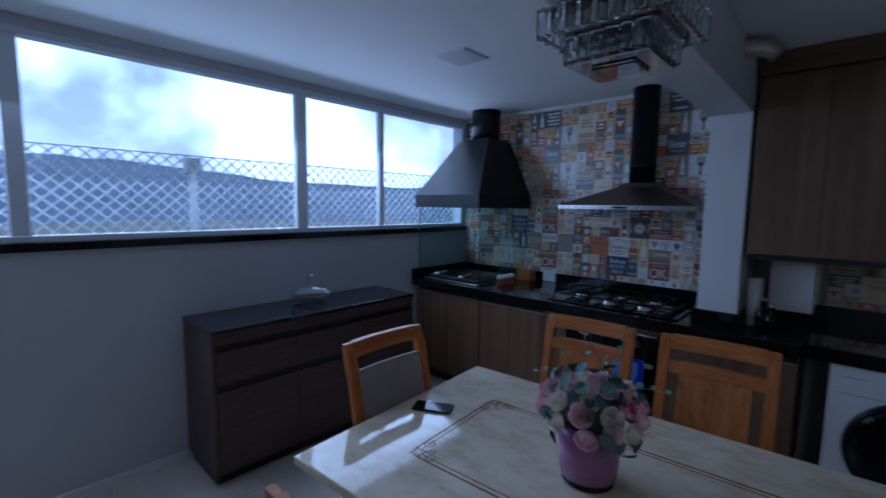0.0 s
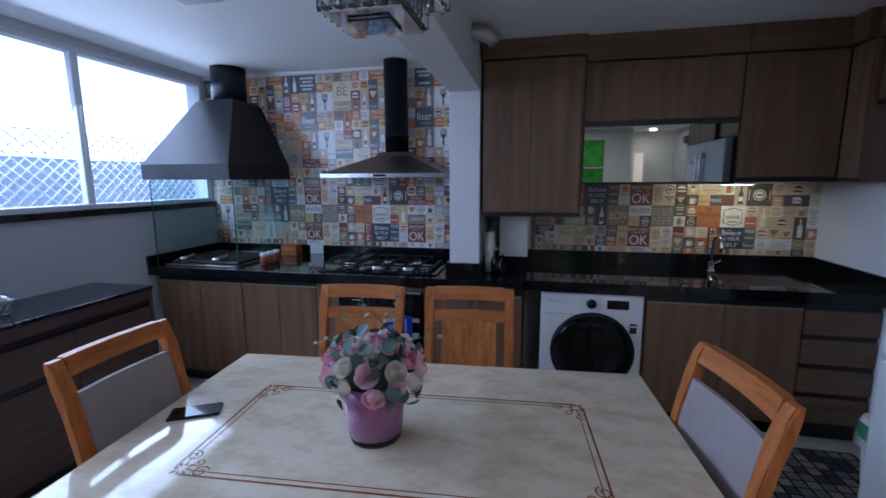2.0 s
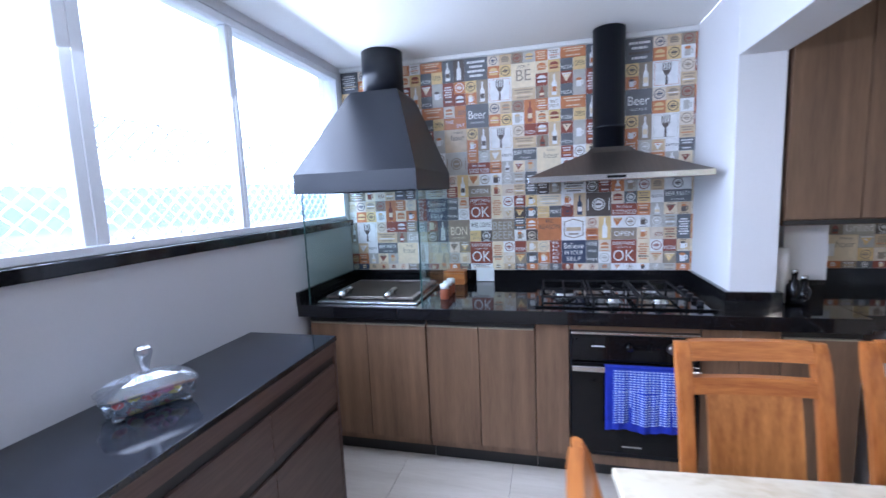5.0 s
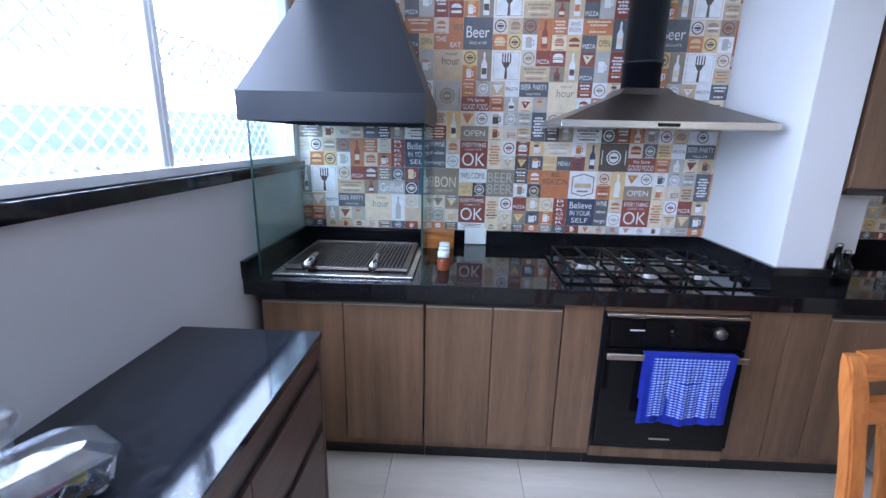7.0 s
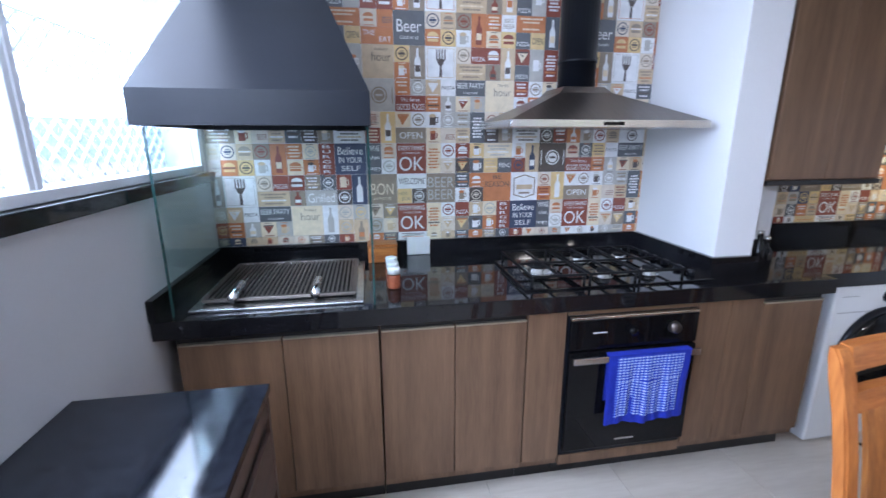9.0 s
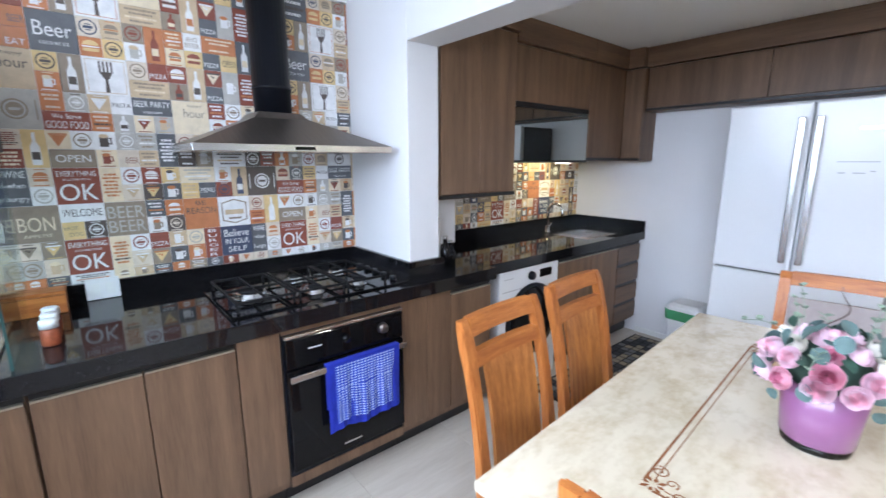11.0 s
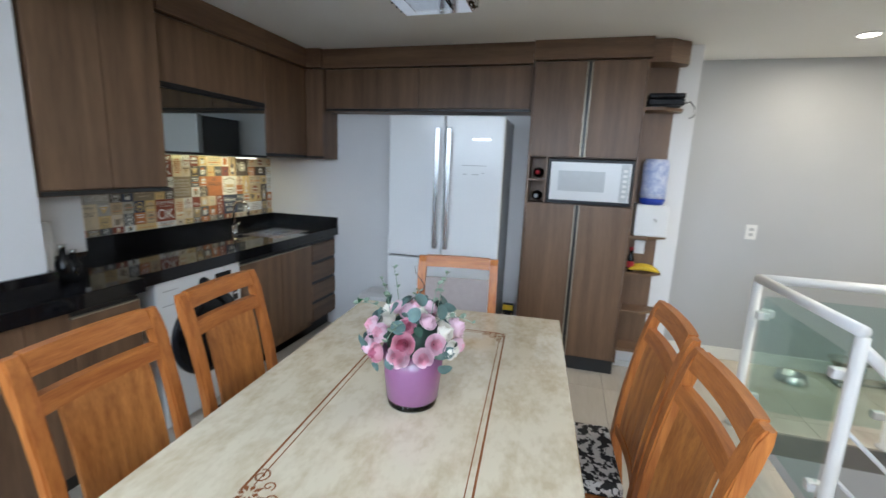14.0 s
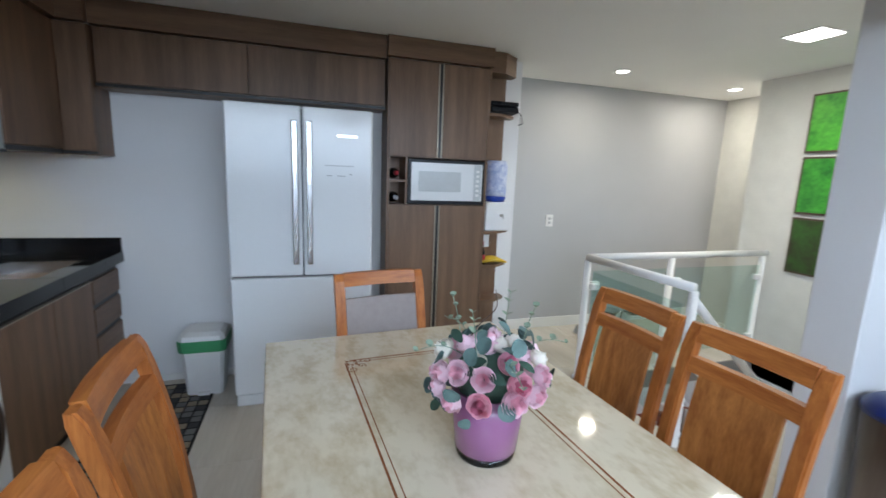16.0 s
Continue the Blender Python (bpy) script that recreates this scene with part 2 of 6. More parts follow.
setting("wall_west", Shape().box(WX - 0.16, WX, BACK, NY, -0.1, WZ0 - 0.02).box(WX - 0.16, WX, BACK, NY, WZ1, CL + 0.1)
        .box(WX - 0.16, WX, BACK, WY0, WZ0 - 0.02, WZ1).box(WX - 0.16, WX, WY1, NY, WZ0 - 0.02, WZ1), LOWWALL, "pale grey wall under a long window", "wall")
wall_n = setting("wall_north", box(WX - 0.16, EX + 0.6, NY, NY + 0.15, -0.1, CL + 0.1), PAINT, "white wall covered in printed tiles", "wall")
setting("wall_east", Shape().box(EX, EX + 0.15, 1.94, NY, -0.1, CL + 0.1).box(EX + 0.15, GX, 1.94, 2.15, -0.1, CL + 0.1), PAINT, "white painted wall behind the fridge", "wall")
setting("wall_grey", box(GX, GX + 0.15, -0.7, 2.15, -3, CL + 0.1), GREYWALL, "plain grey painted wall beside the stairs", "wall")
setting("wall_picture", Shape().box(0.3, 1.9, SY - 0.5, SY, -3, CL + 0.1).box(1.9, GX + 0.15, -0.85, -0.7, -3, CL + 0.1), ROUGHWALL, "white textured wall above the stairs", "wall")
setting("wall_south", Shape().box(WX - 0.16, GX, BACK - 0.15, BACK, -0.1, CL + 0.1).box(0.3, 0.45, BACK, SY - 0.5, -0.1, CL + 0.1), PAINT, "plain white wall at the back of the room", "wall")
setting("pier", Shape().box(PX0, PX1, PY, NY, 0.98, CL, bevel=0.003), PAINT, "white painted pier standing on the counter", "pillar")
setting("beam", box(PX0, PX1, BACK, PY, 2.063, CL, bevel=0.004), PAINT, "white painted ceiling beam", "beam")
setting("pillar", box(0.065, 0.26, 1.1, 1.5, 0, CR, bevel=0.004), PAINT, "white painted pillar beside the stairs", "pillar")
setting("ceiling_west", box(WX - 0.16, PX0, BACK, NY, CL, CL + 0.12), CEIL, "flat white painted ceiling", "ceiling")
setting("ceiling_east", box(PX1, GX + 0.15, BACK, NY, CR, CR + 0.17), CEIL, "flat white painted ceiling with recessed lamps", "ceiling")
setting("cornice", box(WX, PX0, NY - 0.025, NY, CL - 0.03, CL - 0.002, bevel=0.004), SKIRT, "thin white cornice over the tiles", "trim")
HX0, HX1, HY0, HY1 = 0.78, 1.6, -0.14, 1.56
floor = setting("floor", Shape().box(WX - 0.16, HX0, BACK, NY, -0.15, -0.012).box(HX1, GX, BACK, NY, -0.15, -0.012).box(HX0, HX1, HY1, NY, -0.15, -0.012)
                .box(HX0, HX1, BACK, HY0, -0.15, -0.012), GROUT, "floor of large beige porcelain tiles", "floor")
setting("baseboard", Shape().box(GX - 0.014, GX, -0.7, 1.94, 0, 0.1, bevel=0.003).box(EX - 0.012, EX, 1.94, 4.7, 0, 0.045, bevel=0.003).box(WX, WX + 0.012, BACK, 2.77, 0, 0.05), SKIRT, "low white skirting along the wall", "baseboard")

# window
win = tagged(new("window_1"), "long white aluminium window with clear panes", "window", kind="structure")
fr = Shape()
fr.box(WX - 0.09, WX - 0.005, WY0, WY1, WZ0, WZ0 + 0.03, bevel=0.003).box(WX - 0.09, WX - 0.005, WY0, WY1, WZ1 - 0.035, WZ1, bevel=0.003)
fr.box(WX - 0.09, WX - 0.005, WY1 - 0.03, WY1, WZ0 + 0.03, WZ1 - 0.035).box(WX - 0.09, WX - 0.005, WY0, WY0 + 0.03, WZ0 + 0.03, WZ1 - 0.035)
fr.done("frame", ALU, win)
MULL = ((2.12, 0.075), (3.575, 0.085), (4.295, 0.05))
for y, w in MULL:
    Shape().box(WX - 0.06, WX - 0.015, y - w / 2, y + w / 2, WZ0 + 0.03, WZ1 - 0.035, bevel=0.004).box(WX - 0.015, WX - 0.011, y - 0.004, y + 0.004, WZ0 + 0.03, WZ1 - 0.035).done("mullion", ALU, win)
edges = [WY0 + 0.03] + [y for y, _ in MULL] + [WY1 - 0.03]
for a, b in zip(edges, edges[1:]):
    p = box(WX - 0.04, WX - 0.034, a, b, WZ0 + 0.03, WZ1 - 0.035).done("pane", PANE, win)
    p.visible_shadow = False
setting("window_sill", box(WX - 0.16, WX + 0.025, WY0, NY - 0.002, WZ0 - 0.045, WZ0 - 0.001, bevel=0.003), GRANITE, "narrow black granite sill under the window", "sill")

# outside: net, post, hills, ground
s = Shape()
NX, NZ0, NZ1, STEP = WX - 0.2, 1.0, 1.84, 0.076
n = int((5.6 + 0.8) / STEP)
for i in range(n):
    y = -0.9 + i * STEP
    for d in (1, -1):
        s.rod([(NX, y if d > 0 else y + 0.908, NZ0), (NX + 0.004 * d, y + 0.908 if d > 0 else y, NZ1)], 0.0044, 5)
s.rod([(NX, -0.9, NZ1), (NX, 6.2, NZ1)], 0.004, 6)
tagged(s.done("safety_net", NET), "white diamond-mesh safety net outside the window", "net", kind="stuff")
post = thing("fence_post", "white post with a grey box on top outside", "post", (-3.0, 3.046, -6))
Shape().box(-0.022, 0.022, -0.022, 0.022, 0, 7.75, bevel=0.004).done("shaft", WHITEPL, post)
Shape().box(-0.045, 0.045, -0.05, 0.05, 7.75, 7.86, bevel=0.008).done("box", GREYWALL, post)
setting("ground", box(-4000, 4000, -4000, 4000, -8.5, -8), FIELD, "far ground below the house", "ground")
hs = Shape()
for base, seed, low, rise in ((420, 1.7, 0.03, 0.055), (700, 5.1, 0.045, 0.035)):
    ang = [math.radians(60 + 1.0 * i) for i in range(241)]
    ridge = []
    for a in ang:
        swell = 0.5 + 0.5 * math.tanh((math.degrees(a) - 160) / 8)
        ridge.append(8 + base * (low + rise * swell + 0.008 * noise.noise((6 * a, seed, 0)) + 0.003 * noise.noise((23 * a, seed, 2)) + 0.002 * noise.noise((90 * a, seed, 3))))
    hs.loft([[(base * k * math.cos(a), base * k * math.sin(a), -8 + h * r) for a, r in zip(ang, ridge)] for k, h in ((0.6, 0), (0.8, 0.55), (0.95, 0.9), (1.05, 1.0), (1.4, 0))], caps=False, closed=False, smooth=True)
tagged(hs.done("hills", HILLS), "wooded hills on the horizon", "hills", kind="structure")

# stairwell
setting("stairwell", Shape().box(HX1, HX1 + 0.1, HY0, HY1, -2.9, -0.15).box(HX0 - 0.1, HX0, HY0, HY1, -2.9, -0.15).box(HX0, HX1, HY1, HY1 + 0.1, -2.9, -0.15).box(HX0 - 0.1, HX1 + 0.1, HY0 - 0.6, HY1 + 0.1, -3, -2.9),
        PAINT, "white walls of the stairwell", "stairwell")
steps = tagged(new("staircase"), "beige stone stair going down", "staircase", kind="structure")
for i in range(8):
    y = HY1 - 0.06 - 0.21 * i
    box(HX0 + 0.004, HX1 - 0.45, y - 0.215, y, -0.2 - 0.185 * i, -0.165 - 0.185 * i, bevel=0.004).done("step", FLOORT, steps)
REDWOOD = material("red_brown_wood", (0.3, 0.06, 0.03), 0.4, scale=8, stretch=(1, 8, 1), vary=0.4)
screen = thing("slatted_screen", "red-brown wooden screen with white slats below", "screen", (HX1 - 0.02, 0.0, -0.37))
box(-0.01, 0.012, -0.1, 1.15, -1.2, 0).done("board", REDWOOD, screen)
for i in range(12):
    box(-0.03, -0.012, -0.06 + i * 0.105, -0.035 + i * 0.105, -1.2, 0.0, bevel=0.003).done("slat", WHITEPL, screen)

rail = thing("stair_railing", "white steel railing with clear glass panels", "railing", (0, 0, 0))
R1, R2, R3 = (1.615, 1.63), (0.75, 1.59), (1.63, -0.13)
for name, x, y, z0 in (("post", *R1, 0), ("post", *R2, -0.05), ("post", 1.62, 0.87, 0), ("post", 1.63, -0.1, 0)):
    Shape().lathe([(0.04, 0), (0.04, 0.012), (0.025, 0.014), (0.025, 0.9 - z0)], x, y, z0, 16).done(name, WHITEPL, rail)
Shape().rod([(*R1, 0.92), (*R3, 0.92)], 0.026, 14).done("handrail", WHITEPL, rail)
Shape().rod([(*R1, 0.92), (*R2, 0.92)], 0.026, 14).done("handrail", WHITEPL, rail)
Shape().rod([(*R2, 0.86), (0.76, 1.54, 0.82), (0.78, 0.3, -0.35)], 0.024, 14).done("handrail", WHITEPL, rail)
for z in (0.42, 0.2, 0.0):
    Shape().rod([(R2[0], R2[1], z + 0.1), (0.78, 0.3, z - 1.1)], 0.009, 8).done("rod", WHITEPL, rail)
gl = Shape().box(1.605, 1.613, 0.92, 1.58, 0.12, 0.82).box(1.612, 1.62, -0.06, 0.82, 0.12, 0.82)
gl.box(0.8, 1.57, 1.604, 1.612, 0.12, 0.82).done("panel", SCREEN, rail)
for x, y in ((1.61, 1.56), (1.615, 0.94), (1.615, 0.8), (1.615, -0.04), (0.81, 1.608), (1.55, 1.608)):
    for z in (0.2, 0.72):
        Shape().box(x - 0.022, x + 0.022, y - 0.03, y + 0.03, z - 0.022, z + 0.022, bevel=0.006).done("clamp", WHITEPL, rail)


# ---------------------------------------------------------------- stove side: base units and counter
FY, KY, CY = 4.66, 4.74, 4.62           # door fronts, kickboard, counter edge
CT = 0.906
FY2, CY2 = 4.715, 4.68                 # fronts and counter edge beside the washer


def door_part(parent, x0, x1, z0, z1, y=FY, mat=WOOD, edge=True):
    Shape().box(x0 + 0.002, x1 - 0.002, y, y + 0.018, z0, z1, bevel=0.0015).done("door", mat, parent)
    if edge:
        Shape().box(x0 + 0.004, x1 - 0.004, y - 0.004, y + 0.018, z1 + 0.001, z1 + 0.008).done("handle", BRONZE, parent, label="thin bronze edge pull")


def base_unit(x0, x1, doors, label, edge=True, z0=0.14, z1=0.795, FY=FY, KY=KY):
    u = thing("base_cabinet", label, "cabinet", ((x0 + x1) / 2, 5.0, 0))
    c = (x0 + x1) / 2
    w = x0 - c
    Shape().box(w, -w, FY + 0.02 - 5, 0.37, 0.1, 0.838, 0).done("body", WOOD, u)
    Shape().box(w, -w, KY - 5, KY + 0.015 - 5, 0.0, 0.1).done("kickboard", GROOVE, u)
    if edge:
        Shape().box(w + 0.002, -w - 0.002, FY + 0.012 - 5, FY + 0.019 - 5, z1 + 0.008, 0.838).done("groove", GROOVE, u)
    for a, b in zip(doors, doors[1:]):
        door_part(u, a - c, b - c, z0, z1 if edge else 0.836, FY - 5, WOOD, edge)
    return u


base_unit(-2.36, -1.66, (-2.355, -2.006, -1.66), "walnut laminate base cabinet under the barbecue")
base_unit(-1.655, -1.08, (-1.655, -1.371, -1.08), "walnut laminate base cabinet with two doors")
base_unit(-1.078, -0.912, (-1.078, -0.912), "narrow walnut laminate filler panel", edge=False)
base_unit(-0.322, 0.0, (-0.322, -0.16, 0.0), "walnut laminate panels beside the oven", edge=False)
base_unit(0.002, 0.31, (0.002, 0.31), "walnut laminate base cabinet with one door")
base_unit(1.035, 1.86, (1.04, 1.46, 1.856), "walnut laminate sink cabinet with two doors", z0=0.16, FY=FY2, KY=FY2 + 0.08)
dr = thing("drawer_unit", "walnut laminate unit of four drawers", "cabinet", (2.045, 5.0, 0))
Shape().box(-0.183, 0.183, FY2 + 0.02 - 5, 0.37, 0.12, 0.838).done("body", WOOD, dr)
for i in range(4):
    z = 0.14 + i * 0.172
    Shape().box(-0.18, 0.18, FY2 - 5, FY2 - 4.982, z, z + 0.142, bevel=0.002).done("drawer", WOODH, dr)
    Shape().box(-0.18, 0.18, FY2 + 0.01 - 5, FY2 - 4.981, z + 0.143, z + 0.171).done("groove", GROOVE, dr)
Shape().box(-1.01, 0.183, FY2 + 0.08 - 5, FY2 + 0.095 - 5, 0, 0.12).done("kickboard", GROOVE, dr)

ctr = thing("countertop", "polished black granite counter with upstand", "countertop", (0, 5.0, 0))
SKX0, SKX1, SKY0, SKY1 = 1.5, 1.95, 4.78, 5.12
cs = Shape()
cs.box(-2.405, 0.312, CY - 5, NY - 5.001, 0.84, CT, bevel=0.002).box(0.312, SKX0, CY2 - 5, NY - 5.001, 0.84, CT, bevel=0.002).box(SKX1, EX - 0.001, CY2 - 5, NY - 5.001, 0.84, CT, bevel=0.002)
cs.box(SKX0, SKX1, CY2 - 5, SKY0 - 5, 0.84, CT, bevel=0.002).box(SKX0, SKX1, SKY1 - 5, NY - 5.001, 0.84, CT, bevel=0.002).done("slab", GRANITE, ctr)
us = Shape().box(-2.405, PX0 - 0.02, NY - 5.022, NY - 5.001, CT, 0.982).box(-2.408, -2.385, CY - 5, NY - 5.024, CT, 0.982)
us.box(PX0 - 0.022, PX0 - 0.001, PY - 5.0, NY - 5.023, CT, 0.982).box(PX0 - 0.022, PX1 + 0.022, PY - 5.022, PY - 5.001, CT, 0.982)
us.box(PX0, PX1, PY - 5, NY - 5.002, CT, 0.979).box(PX1 + 0.001, PX1 + 0.022, PY - 5.0, NY - 5.023, CT, 0.982)
us.box(PX1 + 0.023, EX - 0.023, NY - 5.022, NY - 5.001, CT, 0.995).box(EX - 0.022, EX - 0.001, CY2 + 0.004 - 5, NY - 5.001, CT, 0.995).done("upstand", GRANITE, ctr)
sk = thing("kitchen_sink", "stainless steel sink set into the granite", "sink", ((SKX0 + SKX1) / 2, (SKY0 + SKY1) / 2, CT))
w, d = (SKX1 - SKX0) / 2, (SKY1 - SKY0) / 2
Shape().box(-w, -w + 0.012, -d, d, -0.16, -0.004).box(w - 0.012, w, -d, d, -0.16, -0.004).box(-w, w, -d, -d + 0.012, -0.16, -0.004).box(-w, w, d - 0.012, d, -0.16, -0.004).box(-w, w, -d, d, -0.172, -0.16).done("bowl", STEEL, sk)
Shape().lathe([(0.035, -0.159), (0.035, -0.155), (0.02, -0.153)], 0, 0, 0, 20).done("drain", CHROME, sk)
fa = thing("kitchen_faucet", "chrome swan-neck faucet on the counter", "faucet", (1.54, 5.19, CT))
Shape().rod([(0, 0, 0), (0, 0, 0.18)] + [(0, -0.07 + 0.07 * math.cos(a), 0.18 + 0.07 * math.sin(a)) for a in [math.pi * i / 8 for i in range(1, 9)]] + [(0, -0.14, 0.15)], 0.011, 12).done("spout", CHROME, fa)
Shape().lathe([(0.026, 0), (0.026, 0.01), (0.016, 0.02), (0.016, 0.06)], 0, 0, 0, 18).done("base", CHROME, fa)
Shape().rod([(0.016, 0, 0.05), (0.055, 0, 0.075)], 0.006, 8).done("lever", CHROME, fa)

# oven
ov = thing("built_in_oven", "black glass built-in oven with steel handle", "oven", (-0.617, FY, 0))
Shape().box(-0.292, 0.292, 0.0, 0.5, 0.155, 0.806, bevel=0.002).done("body", BLACK, ov)
Shape().box(-0.292, 0.292, 0.0, 0.02, 0.808, 0.838).done("top_strip", WOODH, ov)
Shape().box(-0.285, 0.285, -0.022, -0.001, 0.66, 0.79, bevel=0.003).done("control_panel", BLACKGLASS, ov)
Shape().box(-0.285, 0.285, -0.026, -0.001, 0.19, 0.652, bevel=0.003).done("door", BLACKGLASS, ov)
Shape().box(-0.287, 0.287, -0.024, 0.0, 0.793, 0.804, bevel=0.002).done("trim", STEEL, ov)
Shape().box(-0.285, 0.285, -0.062, -0.05, 0.617, 0.645, bevel=0.004).box(-0.26, -0.24, -0.05, -0.024, 0.62, 0.64).box(0.24, 0.26, -0.05, -0.024, 0.62, 0.64).done("handle", STEEL, ov)
for x, r in ((0.17, 0.026), (-0.02, 0.02)):
    Shape().rod([(x, -0.022, 0.735), (x, -0.045, 0.735)], [r, r * 0.85], 20).box(x - 0.003, x + 0.003, -0.048, -0.044, 0.737, 0.755).done("knob", DARKSTEEL if x > 0 else BLACKGLASS, ov)
Shape().box(-0.19, -0.13, -0.0232, -0.0222, 0.732, 0.737).done("marking", WHITEPL, ov)
Shape().box(-0.05, 0.04, -0.0272, -0.0262, 0.222, 0.23).done("badge", STEEL, ov)
Shape().box(-0.292, 0.292, 0.0, 0.02, 0.105, 0.153).box(-0.292, 0.292, 0.08, 0.095, 0, 0.104, 1).done("plinth", [WOOD, GROOVE], ov)

# towel over the oven handle
BLUE = material("deep_blue_terry", (0.012, 0.03, 0.4), 0.95, vary=0.25, scale=40, bump=0.5, fine=300)
PALE = material("pale_blue_weave", (0.5, 0.6, 0.88), 0.95, vary=0.2, scale=40, bump=0.4, fine=300)
SOFTB = material("soft_blue_weave", (0.14, 0.25, 0.72), 0.95, vary=0.2, scale=40)
MIDB = material("blue_weave", (0.025, 0.075, 0.55), 0.95, vary=0.2, scale=40)
tw = thing("dish_towel", "blue checked dish towel hung over the oven handle", "towel", (-0.565, FY - 0.056, 0.63))


def towel_ring(z, w, off, thick):
    pts = []
    for i in range(37):
        u = i / 36
        pts.append(((u - 0.5) * w, off - 0.006 * math.sin(u * 17) * min(1, -z * 6 + 0.1) - 0.004 * math.sin(u * 41 + 1) * min(1, max(0, -z * 5)), z + 0.006 * math.sin(u * 9) * (1 if z < -0.1 else 0)))
    return pts


def sheet(zs, w, off, name, mats, pick=0):
    s = Shape()
    rings = []
    for z in zs:
        f = towel_ring(z, w, off, 0)
        b = [(x, y + 0.004, zz) for x, y, zz in f][::-1]
        rings.append(f + b)
    s.loft(rings, pick)
    return s.done(name, mats, tw)


sheet([0.018 - 0.318 * i / 12 for i in range(13)], 0.37, -0.008, "backing", BLUE)
rows = [0.012 - 0.272 * i / 44 for i in range(45)]
s = Shape()
for i in range(44):
    f0, f1 = (towel_ring(z, 0.3, -0.0135, 0) for z in rows[i:i + 2])
    for j in range(36):
        s.poly([f0[j], f0[j + 1], f1[j + 1], f1[j]], (i + 1) % 2 * 2 + (j + 1) % 2)
bmesh.ops.remove_doubles(s.bm, verts=s.bm.verts, dist=1e-5)
s.done("checked_face", [PALE, SOFTB, MIDB, BLUE], tw)
Shape().box(-0.185, 0.185, -0.012, 0.02, 0.017, 0.022, bevel=0.002).box(-0.18, 0.18, 0.0195, 0.0225, -0.2, 0.02).done("fold", BLUE, tw)

# gas hob
hob = thing("gas_hob", "five-burner gas hob on black glass", "hob", (-0.66, 4.94, CT))
Shape().box(-0.42, 0.42, -0.25, 0.22, 0.001, 0.01, bevel=0.003).done("plate", BLACKGLASS, hob)
for x, y, r in ((-0.27, 0.0, 0.068), (-0.03, 0.11, 0.036), (-0.03, -0.13, 0.036), (0.19, 0.11, 0.036), (0.19, -0.13, 0.036)):
    Shape().lathe([(r * 1.25, 0.01), (r * 1.2, 0.014), (r, 0.016), (r, 0.03), (r * 0.85, 0.034)], x, y, 0, 28).done("burner", STEEL, hob)
    Shape().lathe([(r * 0.8, 0.0342), (r * 0.8, 0.041), (r * 0.62, 0.044)], x, y, 0, 24).done("burner_cap", CAST, hob)
for x0, x1 in ((-0.39, -0.15), (-0.14, 0.08), (0.085, 0.3)):
    g = Shape()
    c = (x0 + x1) / 2
    for y in (-0.22, -0.03, 0.19):
        g.box(x0, x1, y - 0.004, y + 0.004, 0.046, 0.057, bevel=0.002)
    for x in (x0 + 0.005, c, x1 - 0.005):
        g.box(x - 0.004, x + 0.004, -0.216, 0.186, 0.047, 0.058, bevel=0.002)
    for x in (x0 + 0.008, x1 - 0.008):
        for y in (-0.215, 0.185):
            g.lathe([(0.006, 0.01), (0.006, 0.05)], x, y, 0, 8)
    g.done("pan_support", CAST, hob)
for i in range(5):
    Shape().lathe([(0.017, 0.01), (0.016, 0.03), (0.012, 0.032)], 0.36, -0.18 + 0.085 * i, 0, 16).done("knob", BLACK, hob)

# barbecue, its hood and glass
gr = thing("barbecue_grill", "steel barbecue grill with two cylindrical handles", "barbecue", (-2.01, 4.98, CT))
Shape().box(-0.3, 0.3, -0.3, 0.26, 0.001, 0.012, bevel=0.003).done("tray", STEEL, gr)
Shape().box(-0.262, 0.262, -0.24, 0.225, 0.012, 0.016).done("ember_pan", CAST, gr)
g = Shape().box(-0.27, 0.27, -0.25, -0.235, 0.02, 0.032, bevel=0.002).box(-0.27, 0.27, 0.22, 0.235, 0.02, 0.032, bevel=0.002).box(-0.27, -0.255, -0.235, 0.22, 0.02, 0.032).box(0.255, 0.27, -0.235, 0.22, 0.02, 0.032)
for i in range(30):
    x = -0.245 + i * 0.0169
    g.box(x, x + 0.007, -0.235, 0.22, 0.024, 0.03)
g.done("grate", DARKSTEEL, gr)
for x in (-0.15, 0.13):
    Shape().rod([(x, -0.31, 0.05), (x, -0.17, 0.06)], 0.016, 16).rod([(x, -0.18, 0.058), (x, -0.17, 0.025)], 0.005, 8).rod([(x, -0.3, 0.05), (x, -0.29, 0.025)], 0.005, 8).done("handle", STEEL, gr)
HB = thing("barbecue_hood", "matt black steel barbecue hood with round flue", "hood", (-2.015, 5.0, 1.535))
hx0, hx1, hy0, hy1 = -0.353, 0.355, -0.375, 0.37
hd = Shape().loft([[(hx0, hy0, 0.105), (hx1, hy0, 0.105), (hx1, hy1, 0.105), (hx0, hy1, 0.105)], [(-0.17, -0.02, 0.575), (0.16, -0.02, 0.575), (0.16, 0.33, 0.575), (-0.17, 0.33, 0.575)], [(-0.15, 0.0, 0.6), (0.14, 0.0, 0.6), (0.14, 0.32, 0.6), (-0.15, 0.32, 0.6)]])
hd.done("canopy", BLACK, HB)
Shape().box(hx0, hx1, hy0, hy0 + 0.004, 0, 0.106).box(hx0, hx1, hy1 - 0.004, hy1, 0, 0.106).box(hx0, hx0 + 0.004, hy0 + 0.004, hy1 - 0.004, 0, 0.106).box(hx1 - 0.004, hx1, hy0 + 0.004, hy1 - 0.004, 0, 0.106).done("skirt", BLACK, HB)
